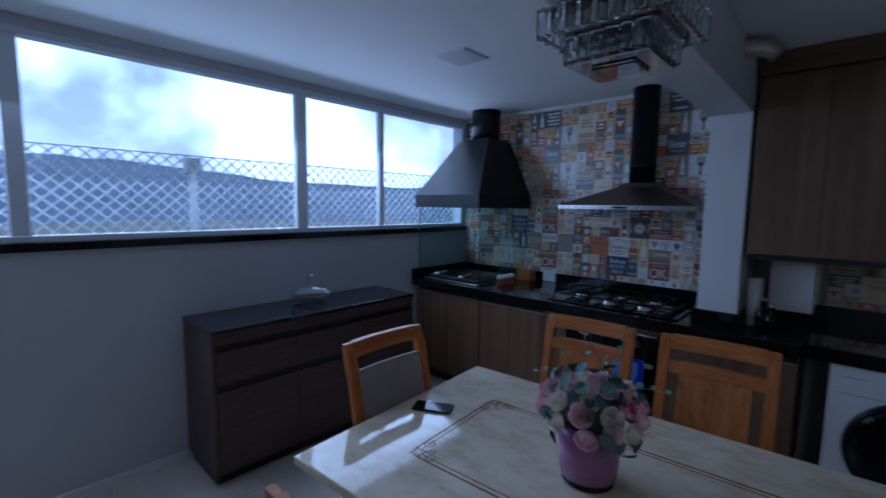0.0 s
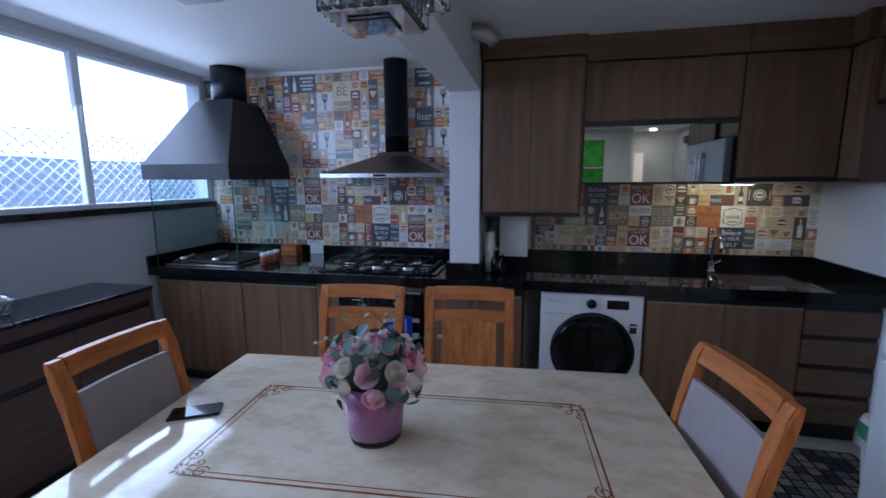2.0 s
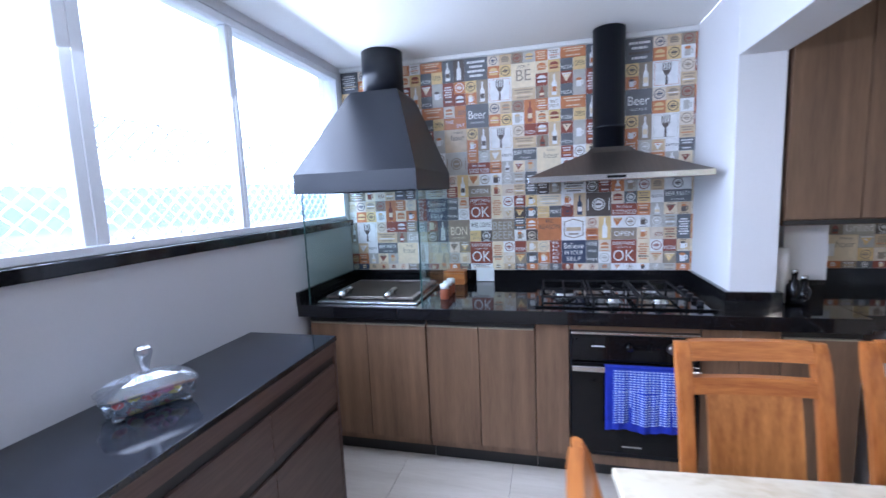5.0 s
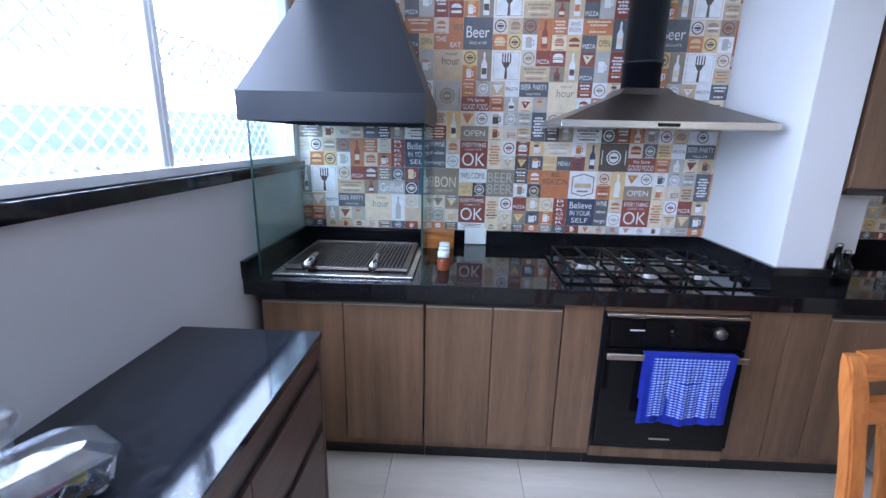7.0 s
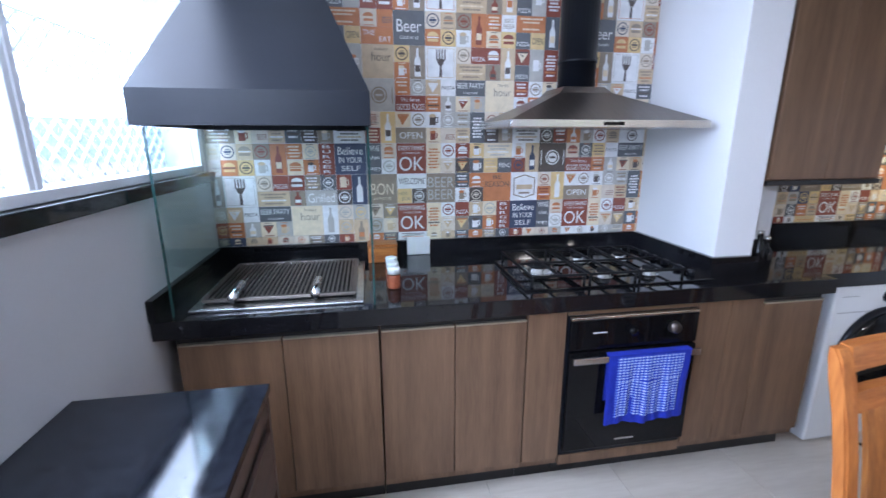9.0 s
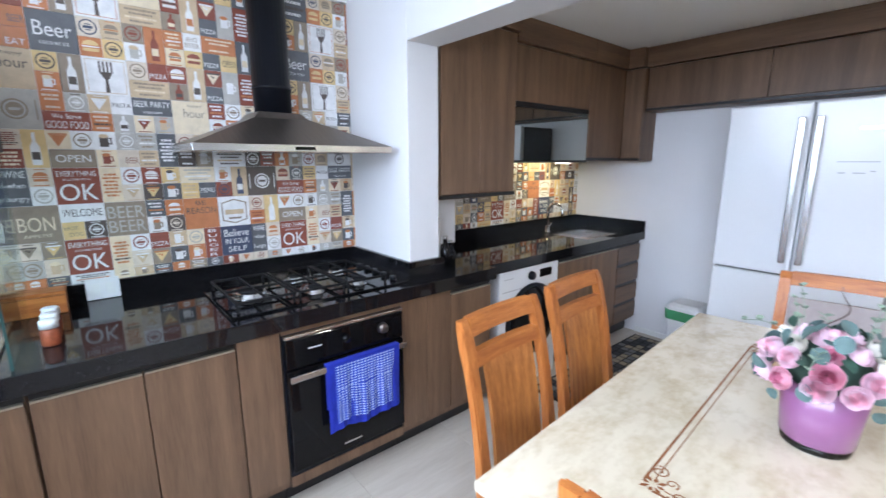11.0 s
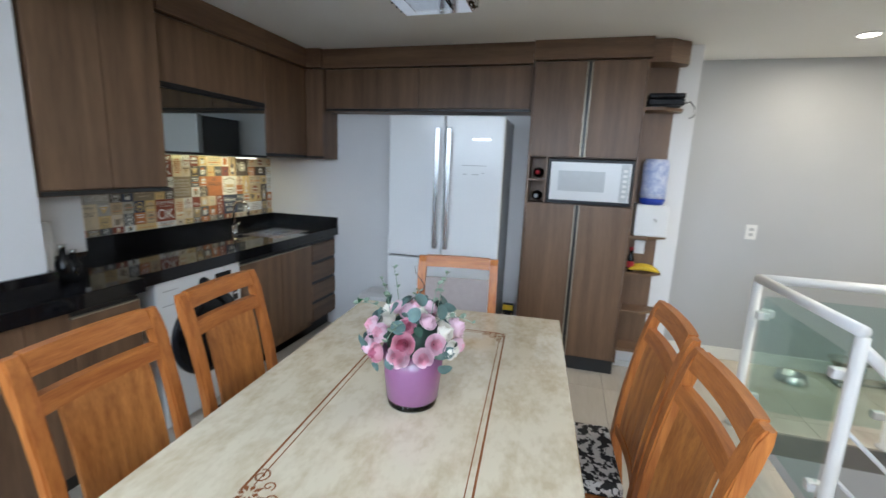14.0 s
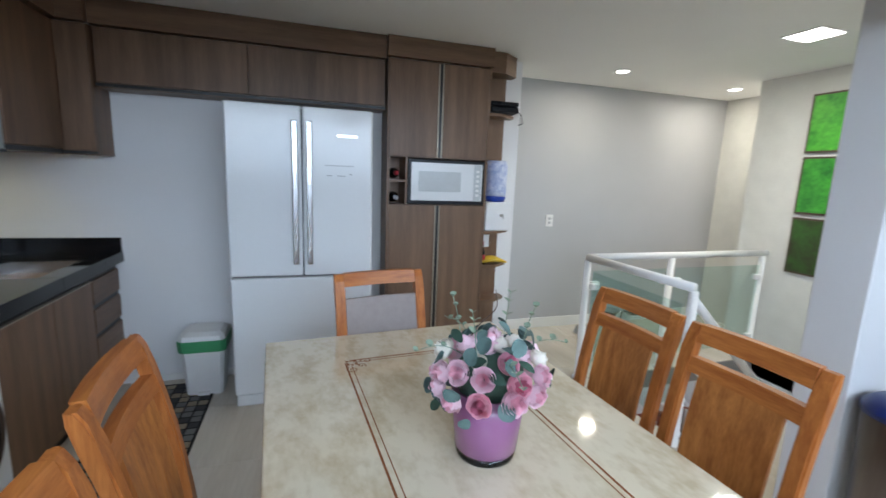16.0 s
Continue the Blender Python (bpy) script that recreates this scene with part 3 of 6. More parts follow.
Shape().lathe([(0.128, 0.59), (0.128, CL - 1.537)], 0, 0.16, 0, 32).done("flue", BLACK, HB)
gs = thing("glass_screen", "clear greenish glass screens beside the barbecue", "glass screen", (-2.015, 5.0, CT))
Shape().box(-0.335, -0.327, -0.335, 0.345, 0.001, 0.625).done("panel", SCREEN, gs)
Shape().box(0.34, 0.348, -0.335, 0.345, 0.001, 0.625).done("panel", SCREEN, gs)
EDGE = material("dark_green_glass_edge", (0.02, 0.06, 0.055), 0.1)
for x in (-0.335, 0.34):
    Shape().box(x, x + 0.008, -0.339, -0.3355, 0.001, 0.625).done("edge", EDGE, gs, label="dark green polished edge")

# range hood
rh = thing("range_hood", "pyramid range hood with dark steel canopy and black flue", "hood", (-0.665, 5.1, 1.54))
Shape().loft([[(-0.445, -0.24, 0.03), (0.445, -0.24, 0.03), (0.445, 0.26, 0.03), (-0.445, 0.26, 0.03)], [(-0.13, 0.02, 0.16), (0.13, 0.02, 0.16), (0.13, 0.26, 0.16), (-0.13, 0.26, 0.16)], [(-0.1, 0.05, 0.19), (0.1, 0.05, 0.19), (0.1, 0.26, 0.19), (-0.1, 0.26, 0.19)]]).done("canopy", DARKSTEEL, rh)
Shape().box(-0.447, 0.447, -0.242, 0.26, 0.0, 0.03, bevel=0.002).done("rim", STEEL, rh)
Shape().box(-0.05, 0.04, -0.2445, -0.2425, 0.008, 0.022).done("buttons", BLACKGLASS, rh)
Shape().lathe([(0.088, 0.18), (0.088, 0.3), (0.092, 0.3), (0.092, 0.315), (0.088, 0.315), (0.088, CL - 1.542)], 0, 0.14, 0, 28).done("flue", BLACK, rh)
du = thing("foil_duct", "crinkled aluminium foil duct through the beam", "duct", (0.0, 4.45, 2.25))
FOIL = material("crinkled_foil", (0.6, 0.58, 0.54), 0.35, metal=0.9, vary=0.2, scale=30, bump=0.6, fine=90)
Shape().rod([(-0.19 - 0.1 * math.sin(a), 0.02, 0.07 - 0.08 * (1 - math.cos(a)) + 0.03) for a in [math.pi * 0.5 * i / 8 for i in range(9)]][::-1] + [(-0.17, 0.02, 0.1)], [0.045 + 0.004 * (i % 2) for i in range(10)], 14).done("bend", FOIL, du)
Shape().rod([(0.0, 0.0, 0.045), (0.03, 0.0, 0.045), (0.06, 0.005, 0.043), (0.09, 0.015, 0.038), (0.12, 0.03, 0.026), (0.14, 0.05, 0.008)], [0.04, 0.044, 0.04, 0.044, 0.04, 0.043], 14).done("elbow", FOIL, du)

# ---------------------------------------------------------------- upper cabinets
UY = 4.79


def upper(x0, x1, z0, z1, y, splits, label, crown=CR, mats=(WOOD, WOODH), foot=True):
    u = thing("wall_cabinet", label, "cabinet", ((x0 + x1) / 2, 5.1, z0))
    c = (x0 + x1) / 2
    Shape().box(x0 - c, x1 - c, y + 0.02 - 5.1, NY - 5.102, 0.0, z1 - z0, bevel=0.001).done("body", mats[0], u)
    for a, b in zip(splits, splits[1:]):
        Shape().box(a - c + 0.002, b - c - 0.002, y - 5.1, y - 5.081, 0.03 if foot else 0.0, z1 - z0 - 0.005, bevel=0.0015).done("door", mats[0], u)
    if foot:
        Shape().box(x0 - c, x1 - c, y + 0.004 - 5.1, y - 5.082, 0.004, 0.024).done("groove", GROOVE, u)
    Shape().box(x0 - c - 0.001, x1 - c + 0.001, y - 0.03 - 5.1, y - 5.08, z1 - z0 + 0.003, crown - z0 - 0.002, bevel=0.002).done("crown", mats[1], u)
    return u


upper(0.045, 0.645, 1.29, 2.235, UY, (0.045, 0.335, 0.63), "tall walnut laminate wall cabinet with two doors")
upper(0.65, 1.49, 1.865, 2.2, 4.83, (0.65, 1.49), "walnut laminate lift-up wall cabinet", foot=False)
mc = thing("mirrored_cabinet", "wall cabinet with a smoked mirror front", "cabinet", (1.07, 5.1, 1.49))
Shape().box(-0.42, 0.42, 4.85 - 5.1, NY - 5.102, 0, 0.345).done("body", DARKWOOD, mc)
Shape().box(-0.418, 0.418, 4.835 - 5.1, 4.849 - 5.1, 0.012, 0.343, bevel=0.002).done("mirror", MIRROR, mc)
Shape().box(-0.42, 0.42, 4.83 - 5.1, 4.85 - 5.1, 0.345, 0.374).box(-0.42, 0.42, 4.83 - 5.1, 4.85 - 5.1, 0, 0.011).done("rail", GROOVE, mc)
upper(1.495, 1.985, 1.5, 2.2, 4.83, (1.495, 1.985), "walnut laminate corner wall cabinet")


def east_upper(x, y0, y1, z0, z1, splits, label, foot=True):
    u = thing("wall_cabinet", label, "cabinet", (EX, (y0 + y1) / 2, z0))
    c = (y0 + y1) / 2
    Shape().box(x + 0.02 - EX, -0.002, y0 - c, y1 - c, 0, z1 - z0).done("body", WOOD, u)
    for a, b in zip(splits, splits[1:]):
        Shape().box(x - EX, x + 0.019 - EX, a - c + 0.002, b - c - 0.002, 0.025, z1 - z0 - 0.004, bevel=0.0015).done("door", WOOD, u)
    Shape().box(x + 0.004 - EX, x + 0.018 - EX, y0 - c, y1 - c, 0.004, 0.02).done("groove", GROOVE, u)
    Shape().box(x - 0.03 - EX, x + 0.02 - EX, y0 - c - 0.001, y1 - c + 0.001, z1 - z0 + 0.003, CR - z0 - 0.002, bevel=0.002).done("crown", WOODH, u)
    return u


east_upper(1.99, 4.68, 5.37, 1.5, 2.2, (4.68, 4.83), "walnut laminate wall cabinet in the corner")
east_upper(2.03, 3.04, 4.675, 1.88, 2.2, (3.05, 3.885, 4.67), "walnut laminate cabinets above the fridge")

# ---------------------------------------------------------------- washer, fridge, tower
wa = thing("washing_machine", "white front-loading washing machine under the counter", "washing machine", (0.725, 4.7, 0))
Shape().box(-0.3, 0.3, 0.0, 0.6, 0.015, 0.835, bevel=0.012).done("body", WHITE, wa)
ring = lambda r, y: [(0.012 + r * math.cos(2 * math.pi * i / 40), y, 0.472 + r * math.sin(2 * math.pi * i / 40)) for i in range(40)]
Shape().loft([ring(0.248, 0.002), ring(0.248, -0.015), ring(0.232, -0.024), ring(0.21, -0.02)], smooth=True).done("door_ring", BLACK, wa)
Shape().loft([ring(0.23, -0.02), ring(0.224, -0.03), ring(0.16, -0.04), ring(0.05, -0.043)], smooth=True).done("door", BLACKGLASS, wa)
Shape().rod([(0.0, 0.004, 0.773), (0.0, -0.022, 0.773)], [0.03, 0.027], 24).done("dial", BLACK, wa)
Shape().box(0.09, 0.215, -0.003, 0.004, 0.745, 0.8, bevel=0.001).done("display", BLACKGLASS, wa)
Shape().box(-0.27, -0.08, -0.002, 0.004, 0.7, 0.705).box(-0.26, -0.17, -0.002, 0.004, 0.78, 0.784).done("drawer_line", GREYWALL, wa)
Shape().box(0.225, 0.265, -0.002, 0.004, 0.6, 0.66, 0).box(0.228, 0.262, -0.003, 0.004, 0.638, 0.648, 1).done("energy_label", [GROOVE, WHITEPL], wa)
for i in range(4):
    Shape().lathe([(0.02, 0), (0.02, 0.016)], -0.25 + 0.5 * (i % 2), 0.06 + 0.46 * (i // 2), 0, 12).done("foot", BLACK, wa)

FX, FYR, FYL, FT = 1.735, 3.165, 3.99, 1.824
fg = thing("refrigerator", "white french-door refrigerator with steel handles", "refrigerator", (FX, (FYR + FYL) / 2, 0))
hw = (FYL - FYR) / 2
Shape().box(0.06, EX - FX - 0.012, -hw + 0.004, hw - 0.004, 0.02, FT - 0.01, bevel=0.008).done("body", material("dark_grey_fridge_side", (0.085, 0.09, 0.1), 0.3, vary=0.1, scale=30), fg, label="dark grey cabinet sides")
Shape().box(0.0, 0.058, 0.003, hw, 0.823, FT, bevel=0.012).done("door", WHITE, fg)
Shape().box(0.0, 0.058, -hw, -0.003, 0.823, FT, bevel=0.012).done("door", WHITE, fg)
Shape().box(0.0, 0.058, -hw, hw, 0.075, 0.812, bevel=0.012).done("freezer_door", WHITE, fg)
Shape().box(0.012, 0.06, -hw + 0.01, hw - 0.01, 0.0, 0.07, bevel=0.004).done("plinth", WHITE, fg)
for y in (0.04, -0.04):
    Shape().box(-0.045, -0.03, y - 0.017, y + 0.017, 0.9, 1.74, bevel=0.006).box(-0.03, 0.001, y - 0.014, y + 0.014, 0.91, 0.95).box(-0.03, 0.001, y - 0.014, y + 0.014, 1.69, 1.73).done("handle", STEEL, fg)
Shape().box(-0.001, 0.002, -0.2, -0.32, 1.66, 1.675).done("badge", STEEL, fg)
Shape().box(-0.0008, 0.002, -0.13, -0.3, 1.49, 1.495).box(-0.0008, 0.002, -0.14, -0.17, 1.43, 1.436).box(-0.0008, 0.002, -0.2, -0.25, 1.43, 1.436).box(-0.0008, 0.002, -0.27, -0.29, 1.44, 1.446).done("panel_marking", GREYWALL, fg)

TX, TY0, TY1 = 2.0, 2.29, 3.03
tc = (TY0 + TY1) / 2
to = thing("tall_cabinet", "tall walnut cabinet with microwave niche and wine cubbies", "cabinet", (TX, tc, 0))
D = EX - TX
body = Shape().box(0.02, D - 0.002, -0.37, 0.37, 0.11, 1.25).box(0.02, D - 0.002, -0.37, 0.37, 1.575, 2.215).box(0.001, D - 0.002, -0.37, -0.352, 1.25, 1.575).box(0.001, D - 0.002, 0.352, 0.37, 1.25, 1.575).box(D - 0.02, D - 0.002, -0.352, 0.352, 1.25, 1.575)
body.box(0.001, D - 0.02, 0.225, 0.24, 1.25, 1.575).box(0.001, D - 0.02, 0.24, 0.352, 1.405, 1.42)
body.box(0.0, 0.0195, -0.37, -0.357, 0.11, 2.215).box(0.0, 0.0195, 0.357, 0.37, 0.11, 2.215).done("body", WOOD, to)
for y0, y1 in ((-0.355, -0.02), (0.02, 0.355)):
    for z0, z1 in ((0.12, 1.245), (1.582, 2.21)):
        Shape().box(0.0, 0.0185, y0, y1, z0, z1, bevel=0.0015).done("door", WOOD, to)
for z0, z1 in ((0.12, 1.245), (1.582, 2.21)):
    Shape().box(0.006, 0.0192, -0.018, 0.018, z0, z1, 0).box(-0.001, 0.018, -0.0185, -0.011, z0, z1, 1).box(-0.001, 0.018, 0.011, 0.0185, z0, z1, 1).done("handle", [GROOVE, BRONZE], to, label="bronze and black profile pulls")
Shape().box(-0.03, 0.019, -0.375, 0.375, 2.218, CR - 0.002, bevel=0.002).done("crown", WOODH, to)
Shape().box(0.04, 0.055, -0.36, 0.36, 0, 0.109).done("kickboard", GROOVE, to)
mw = thing("microwave_oven", "white built-in microwave oven in a black frame", "microwave", (TX, tc - 0.065, 1.255))
Shape().box(0.0, D - 0.03, -0.285, 0.285, 0.001, 0.31, bevel=0.003).done("frame", BLACK, mw)
Shape().box(-0.012, 0.0, -0.265, 0.265, 0.025, 0.29, bevel=0.004).done("front", WHITE, mw)
SILVERG = material("pale_grey_window", (0.55, 0.58, 0.6), 0.15, vary=0.06, scale=40)
Shape().box(-0.0135, -0.0122, -0.1, 0.21, 0.09, 0.23, bevel=0.0003).done("window", SILVERG, mw)
Shape().box(-0.014, -0.0122, -0.255, -0.2, 0.03, 0.285).done("keypad", SILVERG, mw)
for i in range(6):
    Shape().box(-0.0152, -0.0141, -0.24, -0.215, 0.06 + i * 0.034, 0.078 + i * 0.034).done("key", WHITEPL, mw)
RED = material("red_foil", (0.4, 0.02, 0.03), 0.3)
for z, m in ((1.26, GREYWALL), (1.43, RED)):
    wb = thing("wine_bottle", "dark wine bottle lying in a cubby", "bottle", (TX + 0.03, tc + 0.295, z + 0.035))
    Shape().rod([(0.0, 0, 0), (0.08, 0, 0), (0.11, 0, 0), (0.24, 0, 0)], [0.014, 0.014, 0.037, 0.037], 16).done("glass", BLACKGLASS, wb)
    Shape().rod([(-0.003, 0, 0), (0.05, 0, 0)], 0.0155, 16).done("capsule", m, wb)

# corner shelves beside the tower
sh = thing("corner_shelf", "open walnut end shelves with clipped corners", "shelf", (TX, TY0, 0))
sx = D - 0.002
Shape().box(D - 0.018, sx, -0.21, -0.002, 0.15, 2.3).done("back", WOOD, sh)
for z, t in ((0.2, 0.02), (0.49, 0.02), (0.77, 0.02), (1.035, 0.02), (1.9, 0.02), (2.2, 0.14)):
    Shape().loft([[(0.03, -0.002, zz), (0.03, -0.12, zz), (0.13, -0.25, zz), (D - 0.02, -0.25, zz), (D - 0.02, -0.002, zz)] for zz in (z, z + t)]).done("shelf", WOODH, sh)
dp = thing("water_dispenser", "white water dispenser with a blue-collared bottle on a shelf", "water dispenser", (TX + 0.125, TY0 - 0.13, 1.055))
Shape().box(-0.085, 0.083, -0.105, 0.105, 0.0, 0.22, bevel=0.012).done("body", WHITEPL, dp)
Shape().lathe([(0.07, 0.221), (0.083, 0.25), (0.083, 0.262)], 0, 0, 0, 24).done("collar", material("blue_plastic", (0.02, 0.06, 0.4), 0.35), dp)
JUG = material("cloth_jug_cover", (0.62, 0.66, 0.8), 0.5, scale=22, fine=80, second=(0.3, 0.37, 0.62), ramp=(0.4, 0.6))
Shape().lathe([(0.08, 0.263), (0.084, 0.3), (0.081, 0.36), (0.084, 0.42), (0.083, 0.5), (0.07, 0.53)], 0, 0, 0, 28).done("bottle", JUG, dp)
Shape().rod([(-0.085, -0.02, 0.12), (-0.135, -0.02, 0.12), (-0.135, -0.02, 0.095)], 0.008, 8).box(-0.14, -0.115, -0.03, -0.01, 0.122, 0.132).done("tap", WHITEPL, dp)
bn = thing("banana_bunch", "bunch of ripe yellow bananas on a shelf", "bananas", (TX + 0.11, TY0 - 0.125, 0.812))
YEL = material("ripe_banana_skin", (0.75, 0.5, 0.03), 0.45, vary=0.25, scale=20)
for i in range(5):
    a = -0.5 + 0.25 * i
    Shape().rod([(0.07 * math.sin(a) * t + 0.012 * i - 0.03, 0.1 - 0.2 * t, 0.02 * math.cos(3 * (t - 0.5)) - 0.005) for t in [j / 8 for j in range(9)]], [0.006, 0.014, 0.018, 0.019, 0.019, 0.018, 0.016, 0.011, 0.005], 8).done("banana", YEL, bn)
bt = thing("sauce_bottle", "small dark bottle with a red cap on a shelf", "bottle", (TX + 0.1, TY0 - 0.035, 0.79))
Shape().lathe([(0.024, 0), (0.026, 0.01), (0.026, 0.09), (0.012, 0.13), (0.012, 0.15)], 0, 0, 0, 16).done("glass", BLACKGLASS, bt)
Shape().lathe([(0.014, 0.151), (0.014, 0.175)], 0, 0, 0, 14).done("cap", RED, bt)
Shape().lathe([(0.0265, 0.03), (0.0265, 0.075)], 0, 0, 0, 16, caps=False).done("label", RED, bt)
tr = thing("sandwich_grill", "black sandwich grill with a cable on a shelf", "grill", (TX + 0.105, TY0 - 0.125, 1.9205))
Shape().box(-0.09, 0.09, -0.11, 0.11, 0.008, 0.05, bevel=0.01).done("base", BLACK, tr)
Shape().box(-0.09, 0.09, -0.11, 0.11, 0.053, 0.085, bevel=0.01).box(-0.11, -0.09, -0.05, 0.05, 0.06, 0.075, bevel=0.004).done("lid", BLACK, tr)
Shape().box(-0.07, 0.07, -0.09, 0.09, 0.0, 0.008).done("foot", BLACK, tr)
Shape().rod([(0.05, -0.11, 0.03), (0.06, -0.17, 0.05), (0.02, -0.19, 0.01), (0.0, -0.19, -0.05), (0.03, -0.17, -0.06)], 0.004, 6).done("cable", BLACK, tr)
so = thing("wall_socket", "white wall socket under a shelf", "socket", (EX - 0.0205, TY0 - 0.1, 0.955))
Shape().box(-0.009, 0.0, -0.035, 0.035, -0.05, 0.05, bevel=0.003).done("plate", WHITEPL, so)
so2 = thing("light_switch", "white double light switch on the grey wall", "switch", (GX, 1.33, 1.07))
Shape().box(-0.009, -0.0005, -0.038, 0.038, -0.058, 0.058, bevel=0.003).done("plate", WHITEPL, so2)
for z in (-0.02, 0.02):
    Shape().box(-0.012, -0.0092, -0.014, 0.014, z - 0.012, z + 0.012, bevel=0.001).done("rocker", GREYWALL, so2)

# ---------------------------------------------------------------- sideboard
SBX0, SBX1, SBY0, SBY1, SBT = WX + 0.004, -1.95, 2.77, 4.22, 0.88
sb = thing("sideboard", "dark walnut sideboard with a slate top", "sideboard", (SBX1, (SBY0 + SBY1) / 2, 0))
hl = (SBY1 - SBY0) / 2
Shape().box(SBX0 - SBX1, 0.0, -hl, hl, SBT - 0.022, SBT, bevel=0.002).done("top", SIDETOP, sb)
Shape().box(SBX0 - SBX1 + 0.002, -0.025, -hl + 0.004, hl - 0.004, 0.06, SBT - 0.023).done("body", DARKWOOD, sb)
Shape().box(-0.025, -0.006, -hl + 0.004, -hl + 0.022, 0.03, SBT - 0.023).box(-0.025, -0.006, hl - 0.022, hl - 0.004, 0.03, SBT - 0.023).done("side", DARKWOOD, sb)
Shape().box(-0.024, -0.008, -hl + 0.024, hl - 0.024, SBT - 0.085, SBT - 0.024).done("apron", DARKWOOD, sb)
for i in range(3):
    a = -hl + 0.025 + i * (2 * hl - 0.05) / 3
    b = a + (2 * hl - 0.05) / 3
    Shape().box(-0.024, -0.006, a + 0.002, b - 0.002, 0.575, 0.755, bevel=0.0015).done("drawer", DARKWOOD, sb)
    Shape().box(-0.024, -0.006, a + 0.002, b - 0.002, 0.07, 0.535, bevel=0.0015).done("door", DARKWOOD, sb)
Shape().box(-0.0245, -0.016, -hl + 0.024, hl - 0.024, 0.757, 0.793).box(-0.0245, -0.016, -hl + 0.024, hl - 0.024, 0.537, 0.573).done("groove", GROOVE, sb)
Shape().box(SBX0 - SBX1 + 0.03, -0.05, -hl + 0.02, hl - 0.02, 0.0, 0.059).done("plinth", GROOVE, sb)

# ---------------------------------------------------------------- dining table
TZ, TLX, TLY, TROT = 0.775, 0.82, 0.505, 4.0
tb = thing("dining_table", "dining table with a cream marble top and brown inlay", "table", (0.008, 3.16, 0), TROT)
Shape().box(-TLX, TLX, -TLY, TLY, TZ - 0.028, TZ, bevel=0.006).done("top", MARBLE, tb)
il = Shape()
zt = TZ + 0.0008
for a, b, w in ((0.56, 0.25, 0.006), (0.54, 0.23, 0.003)):
    il.box(-a + 0.03, a - 0.03, b - w, b, TZ - 0.001, zt).box(-a + 0.03, a - 0.03, -b, -b + w, TZ - 0.001, zt)
    il.box(-a, -a + w, -b + 0.03, b - 0.03, TZ - 0.001, zt).box(a - w, a, -b + 0.03, b - 0.03, TZ - 0.001, zt)


def curl(s, cx, cy, r, a0, turns, w):
    pts = []
    for i in range(19):
        t = i / 18
        a = a0 + turns * 2 * math.pi * t
        pts.append((cx + r * (1 - 0.8 * t) * math.cos(a), cy + r * (1 - 0.8 * t) * math.sin(a)))
    for (x0, y0), (x1, y1) in zip(pts, pts[1:]):
        d = Vector((x1 - x0, y1 - y0)).normalized()
        nx, ny = -d.y * w, d.x * w
        s.poly([(x0 + nx, y0 + ny, zt), (x1 + nx, y1 + ny, zt), (x1 - nx, y1 - ny, zt), (x0 - nx, y0 - ny, zt)])


for sx_, sy_ in ((1, 1), (1, -1), (-1, 1), (-1, -1)):
    ox, oy = sx_ * 0.535, sy_ * 0.225
    for k in range(8):
        a = k * math.pi / 4
        r0, r1 = 0.008, 0.034 if k % 2 else 0.026
        c, n_ = Vector((math.cos(a), math.sin(a))), Vector((-math.sin(a), math.cos(a)))
        q = [Vector((ox, oy)) + c * r0, Vector((ox, oy)) + c * (r0 + r1) / 2 + n_ * 0.006, Vector((ox, oy)) + c * r1, Vector((ox, oy)) + c * (r0 + r1) / 2 - n_ * 0.006]
        il.poly([(p.x, p.y, zt) for p in q])
    curl(il, ox - sx_ * 0.055, oy + sy_ * 0.005, 0.022, 0.5, 1.4 * sx_ * sy_, 0.0022)
    curl(il, ox + sx_ * 0.005, oy - sy_ * 0.055, 0.022, 2.0, -1.4 * sx_ * sy_, 0.0022)
    curl(il, ox - sx_ * 0.03, oy - sy_ * 0.03, 0.016, 4.0, 1.2, 0.002)
il.done("inlay", INLAY, tb, (0, -0.014, 0))
for x in (-0.5, 0.5):
    Shape().box(x - 0.06, x + 0.06, -0.3, 0.3, 0.06, TZ - 0.029, bevel=0.01).box(x - 0.09, x + 0.09, -0.36, 0.36, 0, 0.06, bevel=0.01).done("pedestal", CHAIRWOODH, tb)
Shape().box(-0.439, 0.439, -0.03, 0.03, 0.4, 0.5, bevel=0.006).done("stretcher", CHAIRWOODH, tb)


# ---------------------------------------------------------------- chairs
def back_curve(z):
    """y of the back's middle at height z."""
    t = max(0.0, (z - 0.45) / 0.55)
    return -0.19 - 0.03 * t - 0.075 * t * t


